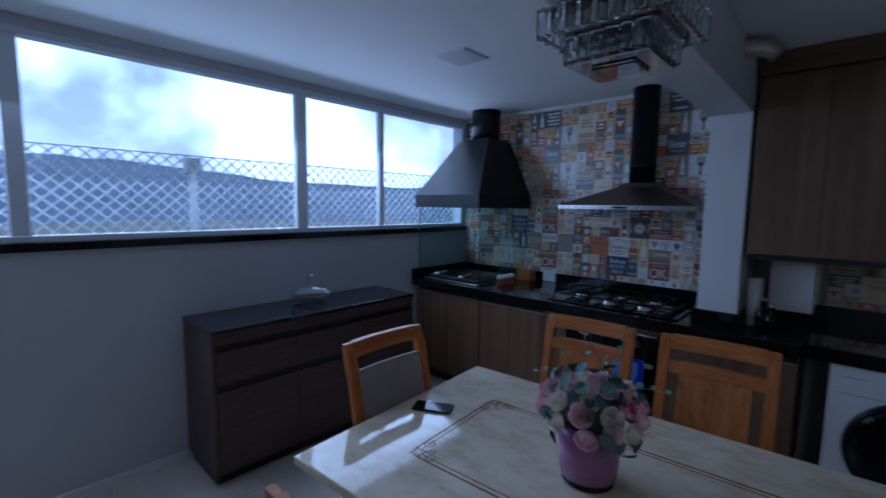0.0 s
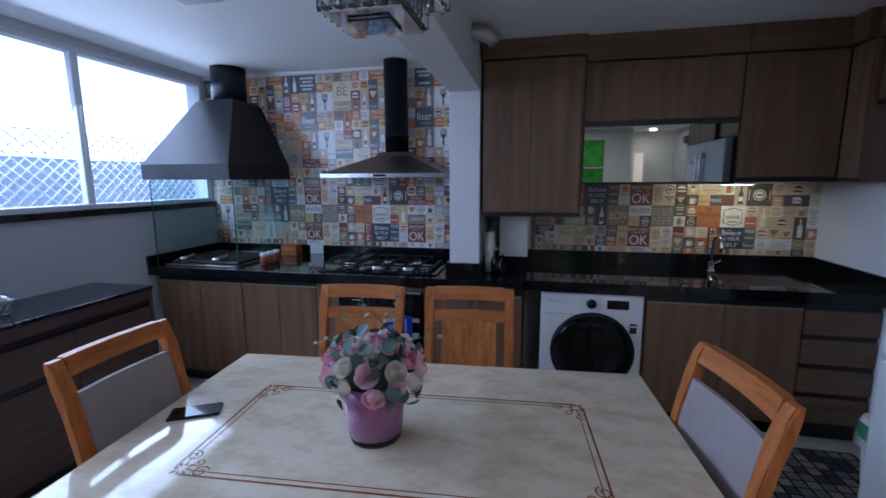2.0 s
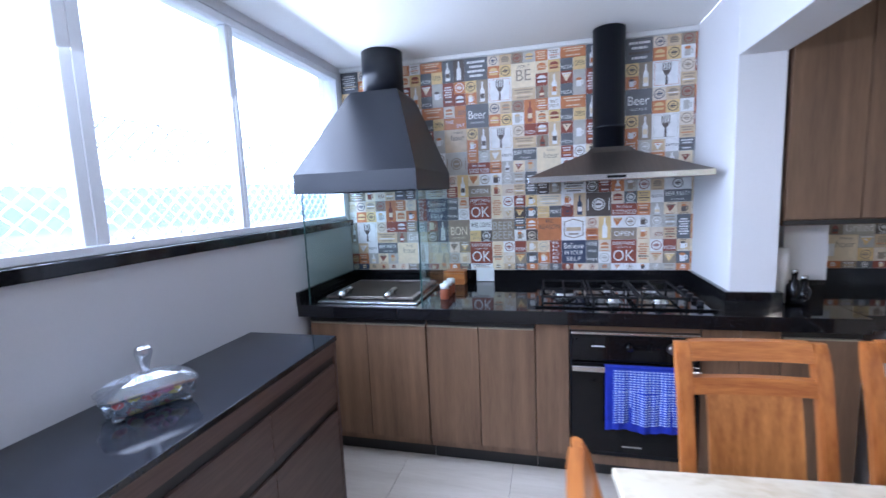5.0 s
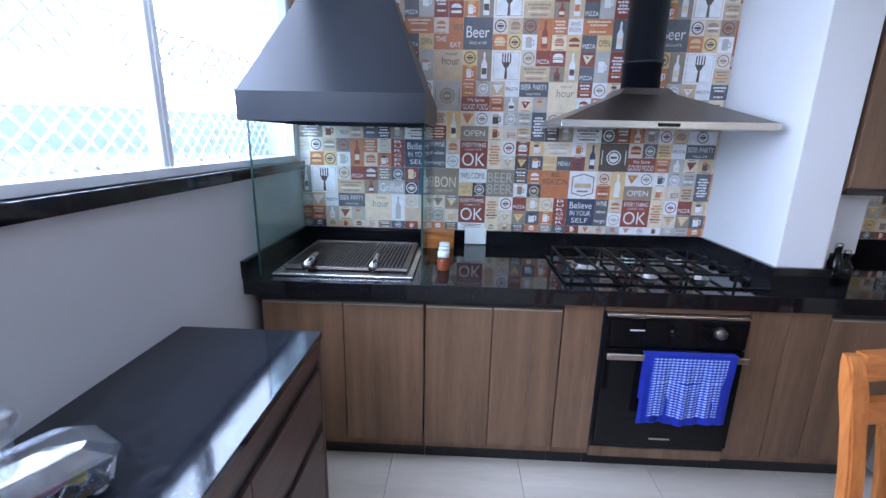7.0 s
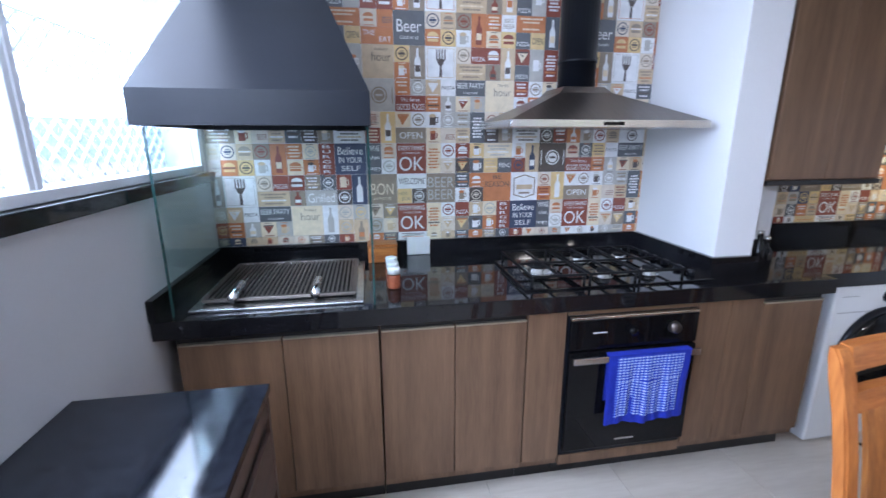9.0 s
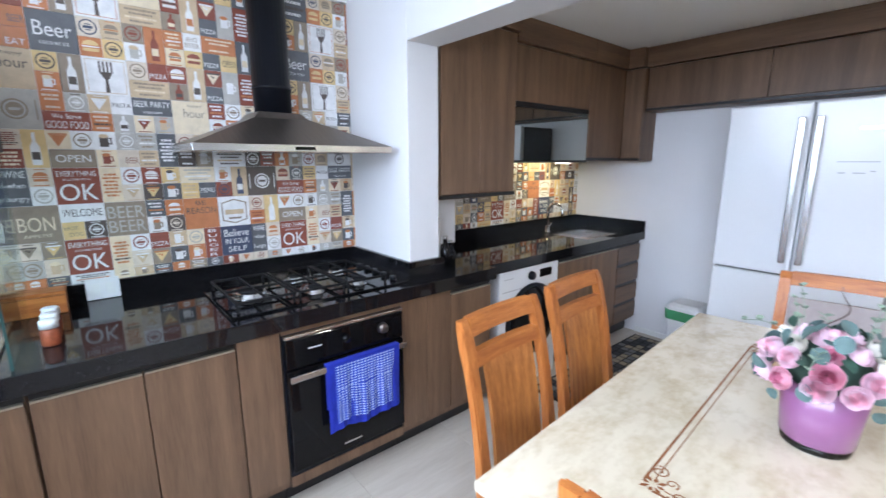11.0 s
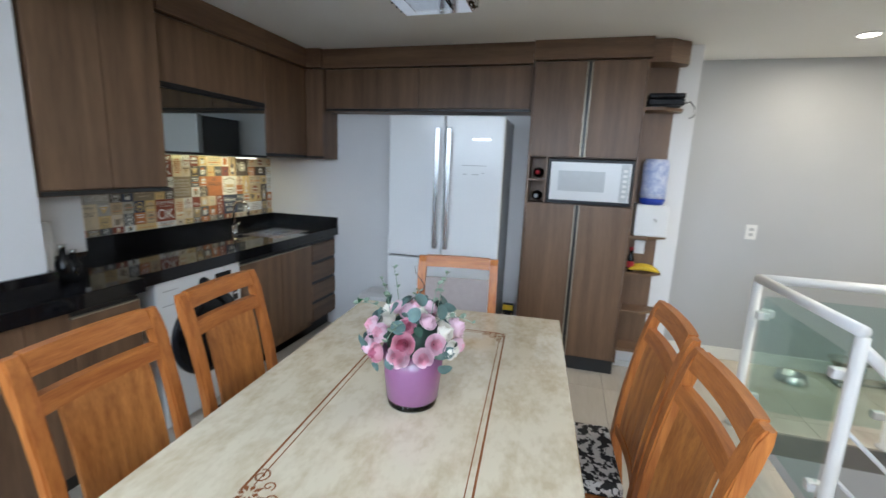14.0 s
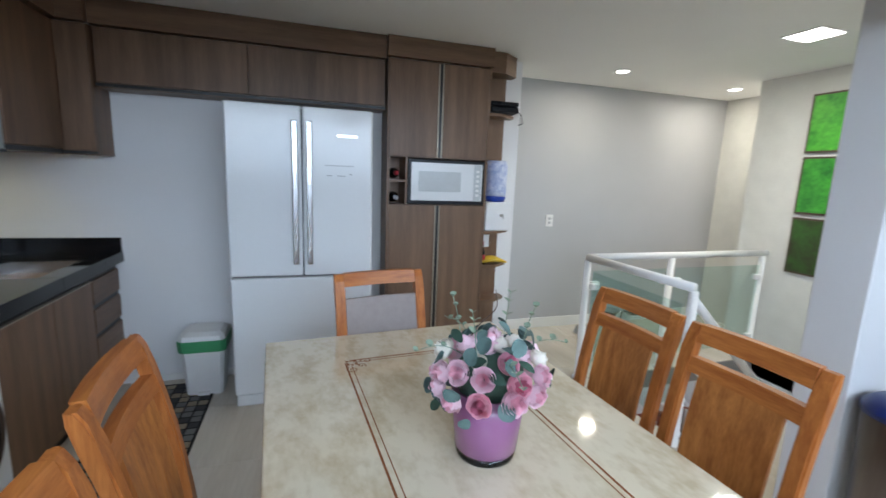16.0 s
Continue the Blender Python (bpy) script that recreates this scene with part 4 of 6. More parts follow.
def chair(fabric, label):
    c = thing("dining_chair", label, "chair", group="chairs round the dining table")
    W = 0.206
    zs = [0.0, 0.25, 0.45, 0.55, 0.65, 0.75, 0.84, 0.92, 0.97, 0.995]
    for sx in (-1, 1):
        rings = []
        for z in zs:
            y = back_curve(z) - (0.05 * (0.45 - z) / 0.45 if z < 0.45 else 0)
            half = 0.021 if z < 0.9 else 0.021
            d = 0.017 if z > 0.5 else 0.02
            if z > 0.99:
                d = 0.010
            x = sx * (W - 0.021 - 0.012 * max(0, 0.5 - z))
            rings.append([(x - half, y - d, z), (x + half, y - d, z), (x + half, y + d, z), (x - half, y + d, z)])
        s = Shape().loft(rings)
        bmesh.ops.bevel(s.bm, geom=[e for e in s.bm.edges if abs((e.verts[0].co - e.verts[1].co).normalized().z) > 0.6], offset=0.005, segments=2, affect="EDGES")
        s.done("back_post", CHAIRWOOD, c)

    def bar(z0, z1, hw, d, name, mat, n=4, bow=0.012):
        rings = []
        for i in range(9):
            u = i / 8 * 2 - 1
            x = u * hw
            o = -bow * (1 - u * u)
            rings.append([(x, back_curve(z0) + o - d, z0), (x, back_curve(z1) + o - d, z1), (x, back_curve(z1) + o + d, z1), (x, back_curve(z0) + o + d, z0)])
        s = Shape().loft(rings)
        s.done(name, mat, c)
    bar(0.945, 0.998, W - 0.0425, 0.014, "top_rail", CHAIRWOODH)
    if not fabric:
        bar(0.855, 0.9, W - 0.0425, 0.013, "mid_rail", CHAIRWOODH)
    bar(0.47, 0.51, W - 0.0425, 0.012, "low_rail", CHAIRWOODH)
    pw = 0.126 if not fabric else 0.162
    rings = []
    for i in range(9):
        z = 0.505 + (0.39 if fabric else 0.355) * i / 8
        y = back_curve(z)
        row = [(-pw + 2 * pw * j / 8, y - 0.012 * (1 - (2 * j / 8 - 1) ** 2) + (0.011 if fabric else 0.007), z) for j in range(9)]
        rings.append(row + [(x, yy - (0.014 if fabric else 0.012), zz) for x, yy, zz in row[::-1]])
    Shape().loft(rings, smooth=False).done("back_panel", FABRIC if fabric else CHAIRPANEL, c, label="taupe upholstered panel" if fabric else "")
    Shape().box(-0.19, 0.19, -0.165, 0.22, 0.415, 0.44, bevel=0.006).done("seat_frame", CHAIRWOODH, c)
    Shape().box(-0.186, 0.186, -0.16, 0.22, 0.44, 0.485, bevel=0.018).done("seat", SEAT, c, label="black and white patterned seat")
    for sx in (-1, 1):
        Shape().loft([[(sx * 0.175 + a * k, 0.19 + b * k, z) for a, b in ((-1, -1), (1, -1), (1, 1), (-1, 1))] for z, k in ((0, 0.014), (0.414, 0.02))]).done("leg", CHAIRWOOD, c)
    for part in c.children:
        for v in part.data.vertices:
            if v.co.z > 0.5:
                v.co.z = 0.5 + (v.co.z - 0.5) * 1.05
    if not fabric:
        # tongue-and-groove joints of the back panel
        for x in (-0.063, 0.0, 0.063):
            y = [back_curve(0.51 + 0.35 * i / 6) - 0.012 * (1 - (x / 0.126) ** 2) for i in range(7)]
            for off in (0.0073, -0.0053):
                Shape().rod([(x, y[i] + off, 0.512 + 0.355 * i / 6) for i in range(7)], 0.0011, 5).done("joint", CHAIRWOOD, c)
    return c


wooden = chair(False, "honey-coloured wooden dining chair with a slatted panel back")
wooden.matrix_world = pose(-0.402, 3.63, 0, 0, 0, 184)
for x, y, r in ((0.107, 3.685, 184), (0.304, 2.638, 3), (-0.15, 2.627, 3)):
    copy_thing(wooden, pose(x, y, 0, 0, 0, r))
padded = chair(True, "honey-coloured wooden dining chair with a taupe padded back")
padded.matrix_world = pose(-0.652, 3.11, 0, 0, 0, -89)
copy_thing(padded, pose(0.64, 3.2, 0, 0, 0, 99))


# ---------------------------------------------------------------- lamps
def downlight(x, y, r, square=0.0, lit=True, z=CR):
    d = thing("ceiling_lamp", "lit recessed ceiling lamp with a white rim" if lit else "unlit square ceiling lamp flush in the ceiling", "lamp", (x, y, z), group="recessed ceiling lamps")
    if square:
        q = square / 2
        Shape().box(-q - 0.012, q + 0.012, -q - 0.012, q + 0.012, -0.006, -0.0005, bevel=0.002).done("rim", WHITEPL, d)
        Shape().box(-q, q, -q, q, -0.0085, -0.0065).done("diffuser", LAMP if lit else material("frosted_diffuser", (0.6, 0.6, 0.6), 0.5), d)
    else:
        Shape().lathe([(r + 0.015, -0.0005), (r + 0.015, -0.004), (r, -0.007)], 0, 0, 0, 28).done("rim", WHITEPL, d)
        Shape().lathe([(r - 0.002, -0.0075), (r - 0.002, -0.009)], 0, 0, 0, 28).done("diffuser", LAMP, d)


for x, y, w in ((2.11, 1.11, 5), (2.22, -0.23, 5)):
    downlight(x, y, 0.05)
    area("spot_light", (x, y, CR - 0.02), (x, y, 0), 0.09, 0.09, 1.3 * w, (1, 0.9, 0.74))
downlight(0.94, 0.745, 0, 0.2)
area("square_light", (0.94, 0.745, CR - 0.02), (0.94, 0.745, 0), 0.2, 0.2, 18, (1, 0.94, 0.82))
downlight(-1.25, 3.92, 0, 0.2, False, CL)
downlight(0.95, 3.91, 0, 0.2, False)

ul = thing("under_cabinet_lamp", "slim warm lamp under the wall cabinet, lit", "lamp", (1.62, 5.12, 1.499))
Shape().box(-0.1, 0.1, -0.02, 0.02, -0.016, -0.001, bevel=0.003).done("case", WHITEPL, ul)
Shape().box(-0.09, 0.09, -0.015, 0.015, -0.0185, -0.0165).done("diffuser", LAMP, ul)
area("under_cabinet_light", (1.62, 5.12, 1.475), (1.58, 5.3, 1.1), 0.5, 0.03, 1.4, (1, 0.88, 0.42))

ch = thing("crystal_chandelier", "square crystal chandelier under the beam, unlit", "chandelier", (-0.03, 3.13, 2.062))
Shape().box(-0.135, 0.05, -0.15, 0.15, -0.012, -0.001, bevel=0.002).done("plate", CHROME, ch)
for half, z0, z1, n_ in ((0.15, -0.085, -0.013, 8), (0.1, -0.145, -0.08, 6)):
    f = Shape()
    for a, b, c, d in ((-half, half, half - 0.006, half), (-half, half, -half, -half + 0.006), (-half, -half + 0.006, -half + 0.006, half - 0.006), (half - 0.006, half, -half + 0.006, half - 0.006)):
        f.box(a, b, c, d, z1 - 0.006, z1).box(a, b, c, d, z0, z0 + 0.005)
    if half > 0.15:
        for sx_ in (-1, 1):
            f.box(-half, half, sx_ * 0.09 - 0.01, sx_ * 0.09 + 0.01, z1 - 0.005, z1 + 0.0005)
    else:
        f.box(-half, half, -0.012, 0.012, z1 - 0.005, z1 - 0.0002)
    f.done("frame", CHROME, ch)
    Shape().box(-half + 0.03, half - 0.03, -half + 0.03, half - 0.03, z0 + 0.006, z1 - 0.008, bevel=0.004).done("core", MIRROR, ch)
    for i in range(n_):
        o = -half + 0.012 + (2 * half - 0.024) * i / (n_ - 1)
        for x, y, rz in ((o, half + 0.005, 0), (o, -half - 0.005, 0), (half + 0.005, o, 90), (-half - 0.005, o, 90)):
            Shape().loft([[(-0.016, -0.003, z0 + 0.004), (0, -0.011, z0), (0.016, -0.003, z0 + 0.004), (0.016, 0.003, z0 + 0.004), (0, 0.009, z0), (-0.016, 0.003, z0 + 0.004)],
                          [(-0.0175, -0.004, z1 - 0.004), (0, -0.013, z1 - 0.006), (0.0175, -0.004, z1 - 0.004), (0.0175, 0.004, z1 - 0.004), (0, 0.011, z1 - 0.006), (-0.0175, 0.004, z1 - 0.004)]]).done("crystal", CRYSTAL, ch, pose(x, y, 0, 0, 0, rz))
Shape().box(-0.1, 0.1, -0.1, 0.1, -0.152, -0.146, bevel=0.002).box(-0.055, 0.055, -0.055, 0.055, -0.16, -0.153, 1, bevel=0.003).done("bottom_plate", [CHROME, CRYSTAL], ch)

# ---------------------------------------------------------------- vase and bouquet
PURPLE = material("purple_glass_paint", (0.3, 0.115, 0.25), 0.35, vary=0.1, coat=0.6)
va = thing("flower_vase", "purple glass vase with a clear heavy base", "vase", (-0.065, 3.132, TZ))
Shape().lathe([(0.074, 0.02), (0.078, 0.024), (0.093, 0.178), (0.09, 0.179), (0.075, 0.032), (0.02, 0.03)], 0, 0, 0, 40).done("body", PURPLE, va)
Shape().lathe([(0.07, 0.0), (0.074, 0.003), (0.0755, 0.0195), (0.02, 0.0198)], 0, 0, 0, 40).done("base", CRYSTAL, va)

PETALS = [material("pink_petal", (0.93, 0.5, 0.61), 0.5, vary=0.1, scale=40), material("light_pink_petal", (0.95, 0.68, 0.77), 0.5, vary=0.08, scale=40), material("cream_petal", (0.94, 0.89, 0.8), 0.5, vary=0.06, scale=40), material("rosy_petal", (0.75, 0.22, 0.34), 0.6, vary=0.3, scale=40)]
LEAFS = [material("eucalyptus_leaf", (0.12, 0.2, 0.19), 0.65, vary=0.4, scale=25), material("dark_leaf", (0.035, 0.085, 0.06), 0.6, vary=0.4, scale=25), material("pale_sprig", (0.3, 0.4, 0.3), 0.6, vary=0.3, scale=30)]


def rose_mesh(outer, heart, seed):
    """A garden rose: whorls of cupped petals with rolled lips, tight at the heart."""
    rng = random.Random(seed)
    s = Shape()
    whorls = ((0.003, 0.034, 3, 0.0), (0.007, 0.035, 4, 0.0), (0.0115, 0.0355, 5, 0.0), (0.0165, 0.035, 5, 0.05), (0.0215, 0.034, 6, 0.12), (0.0265, 0.031, 6, 0.3), (0.031, 0.026, 6, 0.6))
    for layer, (r, hgt, n_, lean) in enumerate(whorls):
        for k in range(n_):
            a0 = 2 * math.pi * k / n_ + layer * 0.75 + rng.uniform(-0.15, 0.15)
            span = 2 * math.pi / n_ * rng.uniform(0.66, 0.8)
            tall = hgt * rng.uniform(0.92, 1.08)
            rows = []
            for i in range(6):
                t = i / 5
                lip = max(0.0, t - 0.75) * 4
                row = []
                for j in range(7):
                    u = j / 3 - 1
                    rr = r * (0.35 + 0.65 * math.sin(0.5 * math.pi * min(1, 1.7 * t)) - 0.1 * t * t) + lean * 0.007 * t * t + 0.0022 * lip - 0.0012 * u * u * t
                    z = tall * t * (1 - 0.2 * abs(u) ** 2.5 * t) - 0.004 * lip * lean - 0.011 * (layer / 6) + 0.0012 * math.sin(5 * u + 3 * k + layer) * t
                    a = a0 + span * u * (0.45 + 0.55 * math.sin(math.pi * min(1, t * 0.65 + 0.25)))
                    row.append((rr * math.cos(a), rr * math.sin(a), z))
                rows.append(row)
            s.loft(rows, 1 if layer < 4 else 0, True, caps=False, closed=False)
    return s.mesh("rose", [outer, heart])


bq = thing("flower_bouquet", "artificial pink and cream roses with eucalyptus leaves", "flowers", (-0.065, 3.132, TZ + 0.175))
rng = random.Random(5)
PINK, PALEPINK, CREAM, ROSY = PETALS
roses = [[rose_mesh(o, h, 10 * k + j) for j in range(2)] for k, (o, h) in enumerate(((PALEPINK, PINK), (PALEPINK, PALEPINK), (CREAM, CREAM), (PINK, ROSY)))]
for ring_, (el, n_, rad) in enumerate(((82, 3, 0.118), (52, 7, 0.132), (22, 11, 0.146), (-8, 11, 0.145))):
    for k in range(n_):
        az = 2 * math.pi * k / n_ + 0.5 * ring_ + rng.uniform(-0.14, 0.14)
        e = radians(el + rng.uniform(-8, 8))
        d = Vector((math.cos(e) * math.cos(az), math.cos(e) * math.sin(az), math.sin(e)))
        p = Vector((d.x * rad, d.y * rad, 0.03 + d.z * rad * 0.8))
        ob = new("rose", roses[rng.choice((0, 0, 1, 1, 2, 3, 2, 0))][k % 2])
        ob.parent = bq
        size = rng.uniform(0.82, 1.0)
        tip = (d + Vector((rng.uniform(-0.25, 0.25), rng.uniform(-0.25, 0.25), rng.uniform(-0.1, 0.3)))).normalized()
        ob.matrix_local = Matrix.LocRotScale(p - d * 0.02, tip.to_track_quat("Z", "Y"), (size, size, size))


def leaf_mesh(mat, lng, wid, power=0.7):
    s = Shape()
    rows = []
    for i in range(8):
        t = i / 7
        w = wid * math.sin(math.pi * (0.04 + 0.93 * t)) ** power
        lift = 0.08 * lng * math.sin(3 * t)
        rows.append([(lng * t, -w, lift + 0.12 * w), (lng * t, -0.5 * w, lift), (lng * t, 0, lift - 0.1 * w), (lng * t, 0.5 * w, lift), (lng * t, w, lift + 0.12 * w)])
    s.loft(rows, 0, True, caps=False, closed=False)
    return s.mesh("leaf", [mat])


leaves = [leaf_mesh(LEAFS[0], 0.042, 0.02, 0.55), leaf_mesh(LEAFS[1], 0.045, 0.012), leaf_mesh(LEAFS[0], 0.032, 0.015, 0.55), leaf_mesh(LEAFS[2], 0.018, 0.008, 0.6)]
for k in range(60):
    az, el = rng.uniform(0, 2 * math.pi), radians(rng.choice((-24, -5, 25, 45, 62)) + rng.uniform(-12, 12))
    d = Vector((math.cos(el) * math.cos(az), math.cos(el) * math.sin(az), math.sin(el)))
    p = Vector((d.x, d.y, d.z * 0.82)) * rng.uniform(0.11, 0.145) + Vector((0, 0, 0.03))
    ob = new("leaf", leaves[rng.choice((0, 0, 1, 2, 0))])
    ob.parent = bq
    side = d.cross(Vector((rng.uniform(-1, 1), rng.uniform(-1, 1), rng.uniform(-1, 1)))).normalized()
    x_ax = (side * 0.9 + d * 0.45).normalized()
    y_ax = d.cross(x_ax).normalized()
    turn = Matrix((x_ax, y_ax, x_ax.cross(y_ax))).transposed()
    ob.matrix_local = Matrix.LocRotScale(p, turn.to_quaternion(), None)
for k in range(8):
    az = 2 * math.pi * k / 8 + rng.uniform(-0.3, 0.3)
    rise = rng.uniform(0.1, 0.17) if k % 2 else rng.uniform(-0.02, 0.06)
    out = 0.03 if k % 2 else 0.12
    pts = [Vector((math.cos(az) * (0.07 + out * t), math.sin(az) * (0.07 + out * t), 0.09 + rise * t + 0.02 * math.sin(3 * t))) for t in [i / 7 for i in range(8)]]
    Shape().rod(pts, 0.0011, 5).done("stem", LEAFS[2], bq)
    for i, p in enumerate(pts[3::2]):
        for sgn in (-1, 1):
            ob = new("leaf", leaves[3])
            ob.parent = bq
            dr_ = Vector((-math.sin(az) * sgn, math.cos(az) * sgn, 0.5 + 0.2 * rng.random()))
            sc = rng.uniform(0.75, 1.25) - 0.1 * i
            ob.matrix_local = Matrix.LocRotScale(p, dr_.to_track_quat("X", "Z"), (sc,) * 3)
twig = [Vector((0.02 + 0.03 * math.sin(5 * t), 0.03 - 0.05 * t + 0.02 * math.cos(6 * t), 0.1 + 0.15 * t)) for t in [i / 14 for i in range(15)]]
Shape().rod(twig, [0.0022 - 0.0001 * i for i in range(15)], 6).done("twig", DARKWOOD, bq, label="thin curly brown twig")
Shape().lathe([(0.05, -0.02), (0.08, 0.0), (0.085, 0.05), (0.055, 0.09), (0.01, 0.1)], 0, 0, 0, 14).done("moss_core", LEAFS[1], bq)

# ---------------------------------------------------------------- things on table, sideboard, counter
ph = thing("mobile_phone", "black mobile phone lying face up on the table", "phone", (-0.685, 3.13, TZ), 118)
Shape().box(-0.037, 0.037, -0.076, 0.076, 0.0005, 0.009, bevel=0.003).done("body", BLACK, ph)
Shape().box(-0.034, 0.034, -0.07, 0.07, 0.009, 0.0096).done("screen", BLACKGLASS, ph)

dc = thing("candy_box", "cut-glass candy box with a stopper lid", "candy box", (-2.21, 3.5, SBT), 62)
OCT = ((-1, -0.68), (-0.85, -1), (0.85, -1), (1, -0.68), (1, 0.68), (0.85, 1), (-0.85, 1), (-1, 0.68))


def oblong(z, k):
    return [(a * 0.125 * k, b * 0.068 * k, z) for a, b in OCT]


Shape().loft([oblong(0.016, 0.86), oblong(0.024, 0.94), oblong(0.065, 1.0)]).done("dish", CUT, dc)
Shape().loft([oblong(0.0655, 1.05), oblong(0.073, 1.05), oblong(0.078, 0.99)]).done("rim", CUT, dc)
Shape().loft([oblong(0.0785, 0.98), oblong(0.1, 0.72), oblong(0.112, 0.3)]).done("lid", CUT, dc)
Shape().lathe([(0.014, 0.1125), (0.011, 0.125), (0.019, 0.152), (0.026, 0.175), (0.024, 0.19), (0.014, 0.196)], 0, 0, 0, 10, smooth=False).done("stopper", CUT, dc)
for a in (-1, 1):
    for b in (-1, 1):
        Shape().lathe([(0.017, 0), (0.015, 0.016)], a * 0.09, b * 0.045, 0, 8).done("foot", CUT, dc)
for i in range(7):
    x = -0.096 + 0.032 * i
    for sgn in (-1, 1):
        Shape().rod([(x - 0.012, sgn * 0.0655, 0.028), (x + 0.012, sgn * 0.0695, 0.062)], 0.0022, 5).rod([(x + 0.012, sgn * 0.0655, 0.028), (x - 0.012, sgn * 0.0695, 0.062)], 0.0022, 5).done("cut", CUT, dc)
SWEETS = [material("red_sweet", (0.6, 0.05, 0.05), 0.3), material("orange_sweet", (0.7, 0.25, 0.04), 0.3), material("yellow_sweet", (0.7, 0.5, 0.08), 0.3), material("pink_sweet", (0.7, 0.2, 0.3), 0.3)]
candy = thing("candies", "colourful wrapped candies in the glass box", "candy", (-2.21, 3.5, SBT + 0.036), 62)
for k in range(30):
    a, r = rng.uniform(0, 6.28), 0.055 * math.sqrt(rng.random())
    Shape().lathe([(0.008, -0.01), (0.015, -0.004), (0.015, 0.004), (0.008, 0.01)], 1.65 * r * math.cos(a), 0.75 * r * math.sin(a), 0.004 + 0.014 * (k % 2), 10).done("candy", SWEETS[k % 4], candy)

bx = thing("wooden_box", "small reddish wooden box on the counter", "box", (-1.62, 5.27, CT))
Shape().box(-0.07, 0.07, -0.05, 0.05, 0.001, 0.075, bevel=0.003).done("body", CHAIRWOODH, bx)
Shape().box(-0.072, 0.072, -0.052, 0.052, 0.077, 0.092, bevel=0.003).done("lid", CHAIRWOODH, bx)
JARRED = material("paprika", (0.35, 0.08, 0.03), 0.5, vary=0.3, scale=60)
for y in (4.84, 4.92, 5.0):
    j = thing("spice_jar", "glass spice jar with a white lid", "jar", (-1.59, y, CT), group="spice jars on the counter")
    Shape().lathe([(0.024, 0.001), (0.026, 0.006), (0.026, 0.05), (0.02, 0.06)], 0, 0, 0, 18).done("jar", JARRED, j)
    Shape().lathe([(0.0255, 0.061), (0.0255, 0.085), (0.022, 0.088)], 0, 0, 0, 18).done("lid", WHITEPL, j)
sp = thing("wall_socket", "white double wall socket over the counter", "socket", (-1.43, NY - 0.024, 0.95))
Shape().box(-0.06, 0.06, -0.012, 0.0, -0.042, 0.052, bevel=0.004).done("plate", WHITEPL, sp)
for x in (-0.028, 0.028):
    Shape().box(x - 0.018, x + 0.018, -0.014, -0.0125, -0.02, 0.03, bevel=0.001).done("outlet", SKIRT, sp)
sp3 = thing("wall_socket", "white wall socket in the sink splashback", "socket", (0.5, NY - 0.0062, 1.1))
Shape().box(-0.05, 0.05, -0.01, 0.0, -0.035, 0.035, bevel=0.003).box(-0.015, 0.015, -0.0115, -0.0102, -0.015, 0.015, 1).done("plate", [WHITEPL, GREYWALL], sp3)
db = thing("pipe_box", "white boxed-in pipe under the wall cabinet", "boxing", (0.24, 5.18, 0.0))
Shape().box(-0.1, 0.09, -0.18, 0.192, CT + 0.092, 1.288, bevel=0.002).box(-0.098, 0.088, -0.178, 0.17, CT + 0.001, CT + 0.092, 1).done("cover", [PAINT, GRANITE], db)
pt = thing("paper_towel_holder", "white paper towel roll standing by the pier", "paper towel", (0.085, 4.9, CT))
Shape().lathe([(0.035, 0.005), (0.035, 0.27), (0.012, 0.271)], 0, 0, 0, 20).lathe([(0.037, 0.001), (0.037, 0.0045)], 0, 0, 0, 20, 1).done("roll", [WHITEPL, BLACK], pt)
for x, h_ in ((0.13, 0.15), (0.17, 0.12)):
    kb = thing("dark_bottle", "small dark bottle on the counter", "bottle", (x, 4.86, CT))
    Shape().lathe([(0.03, 0.001), (0.032, 0.006), (0.032, h_ * 0.6), (0.013, h_ * 0.8), (0.013, h_)], 0, 0, 0, 18).done("glass", BLACKGLASS, kb)
    Shape().lathe([(0.0145, h_ + 0.0005), (0.0145, h_ + 0.02)], 0, 0, 0, 14).done("cap", STEEL, kb)

# ---------------------------------------------------------------- floor things
GREEN = material("green_plastic", (0.06, 0.3, 0.13), 0.4)
tbn = thing("pedal_bin", "white plastic pedal bin with a green band", "trash bin", (2.05, 4.2, 0))
rr = lambda z, w_, d_: [(w_ * a, d_ * b, z) for a, b in ((-1, -0.8), (-0.8, -1), (0.8, -1), (1, -0.8), (1, 0.8), (0.8, 1), (-0.8, 1), (-1, 0.8))]
Shape().loft([rr(0, 0.1, 0.105), rr(0.3, 0.12, 0.125)]).done("body", WHITEPL, tbn)
Shape().loft([rr(0.301, 0.13, 0.137), rr(0.375, 0.135, 0.142)]).done("band", GREEN, tbn)
Shape().loft([rr(0.376, 0.13, 0.137), rr(0.405, 0.125, 0.13), rr(0.425, 0.09, 0.1)]).done("lid", WHITEPL, tbn)
Shape().box(-0.13, -0.1, -0.035, 0.035, 0.01, 0.03, bevel=0.004).done("pedal", WHITEPL, tbn)

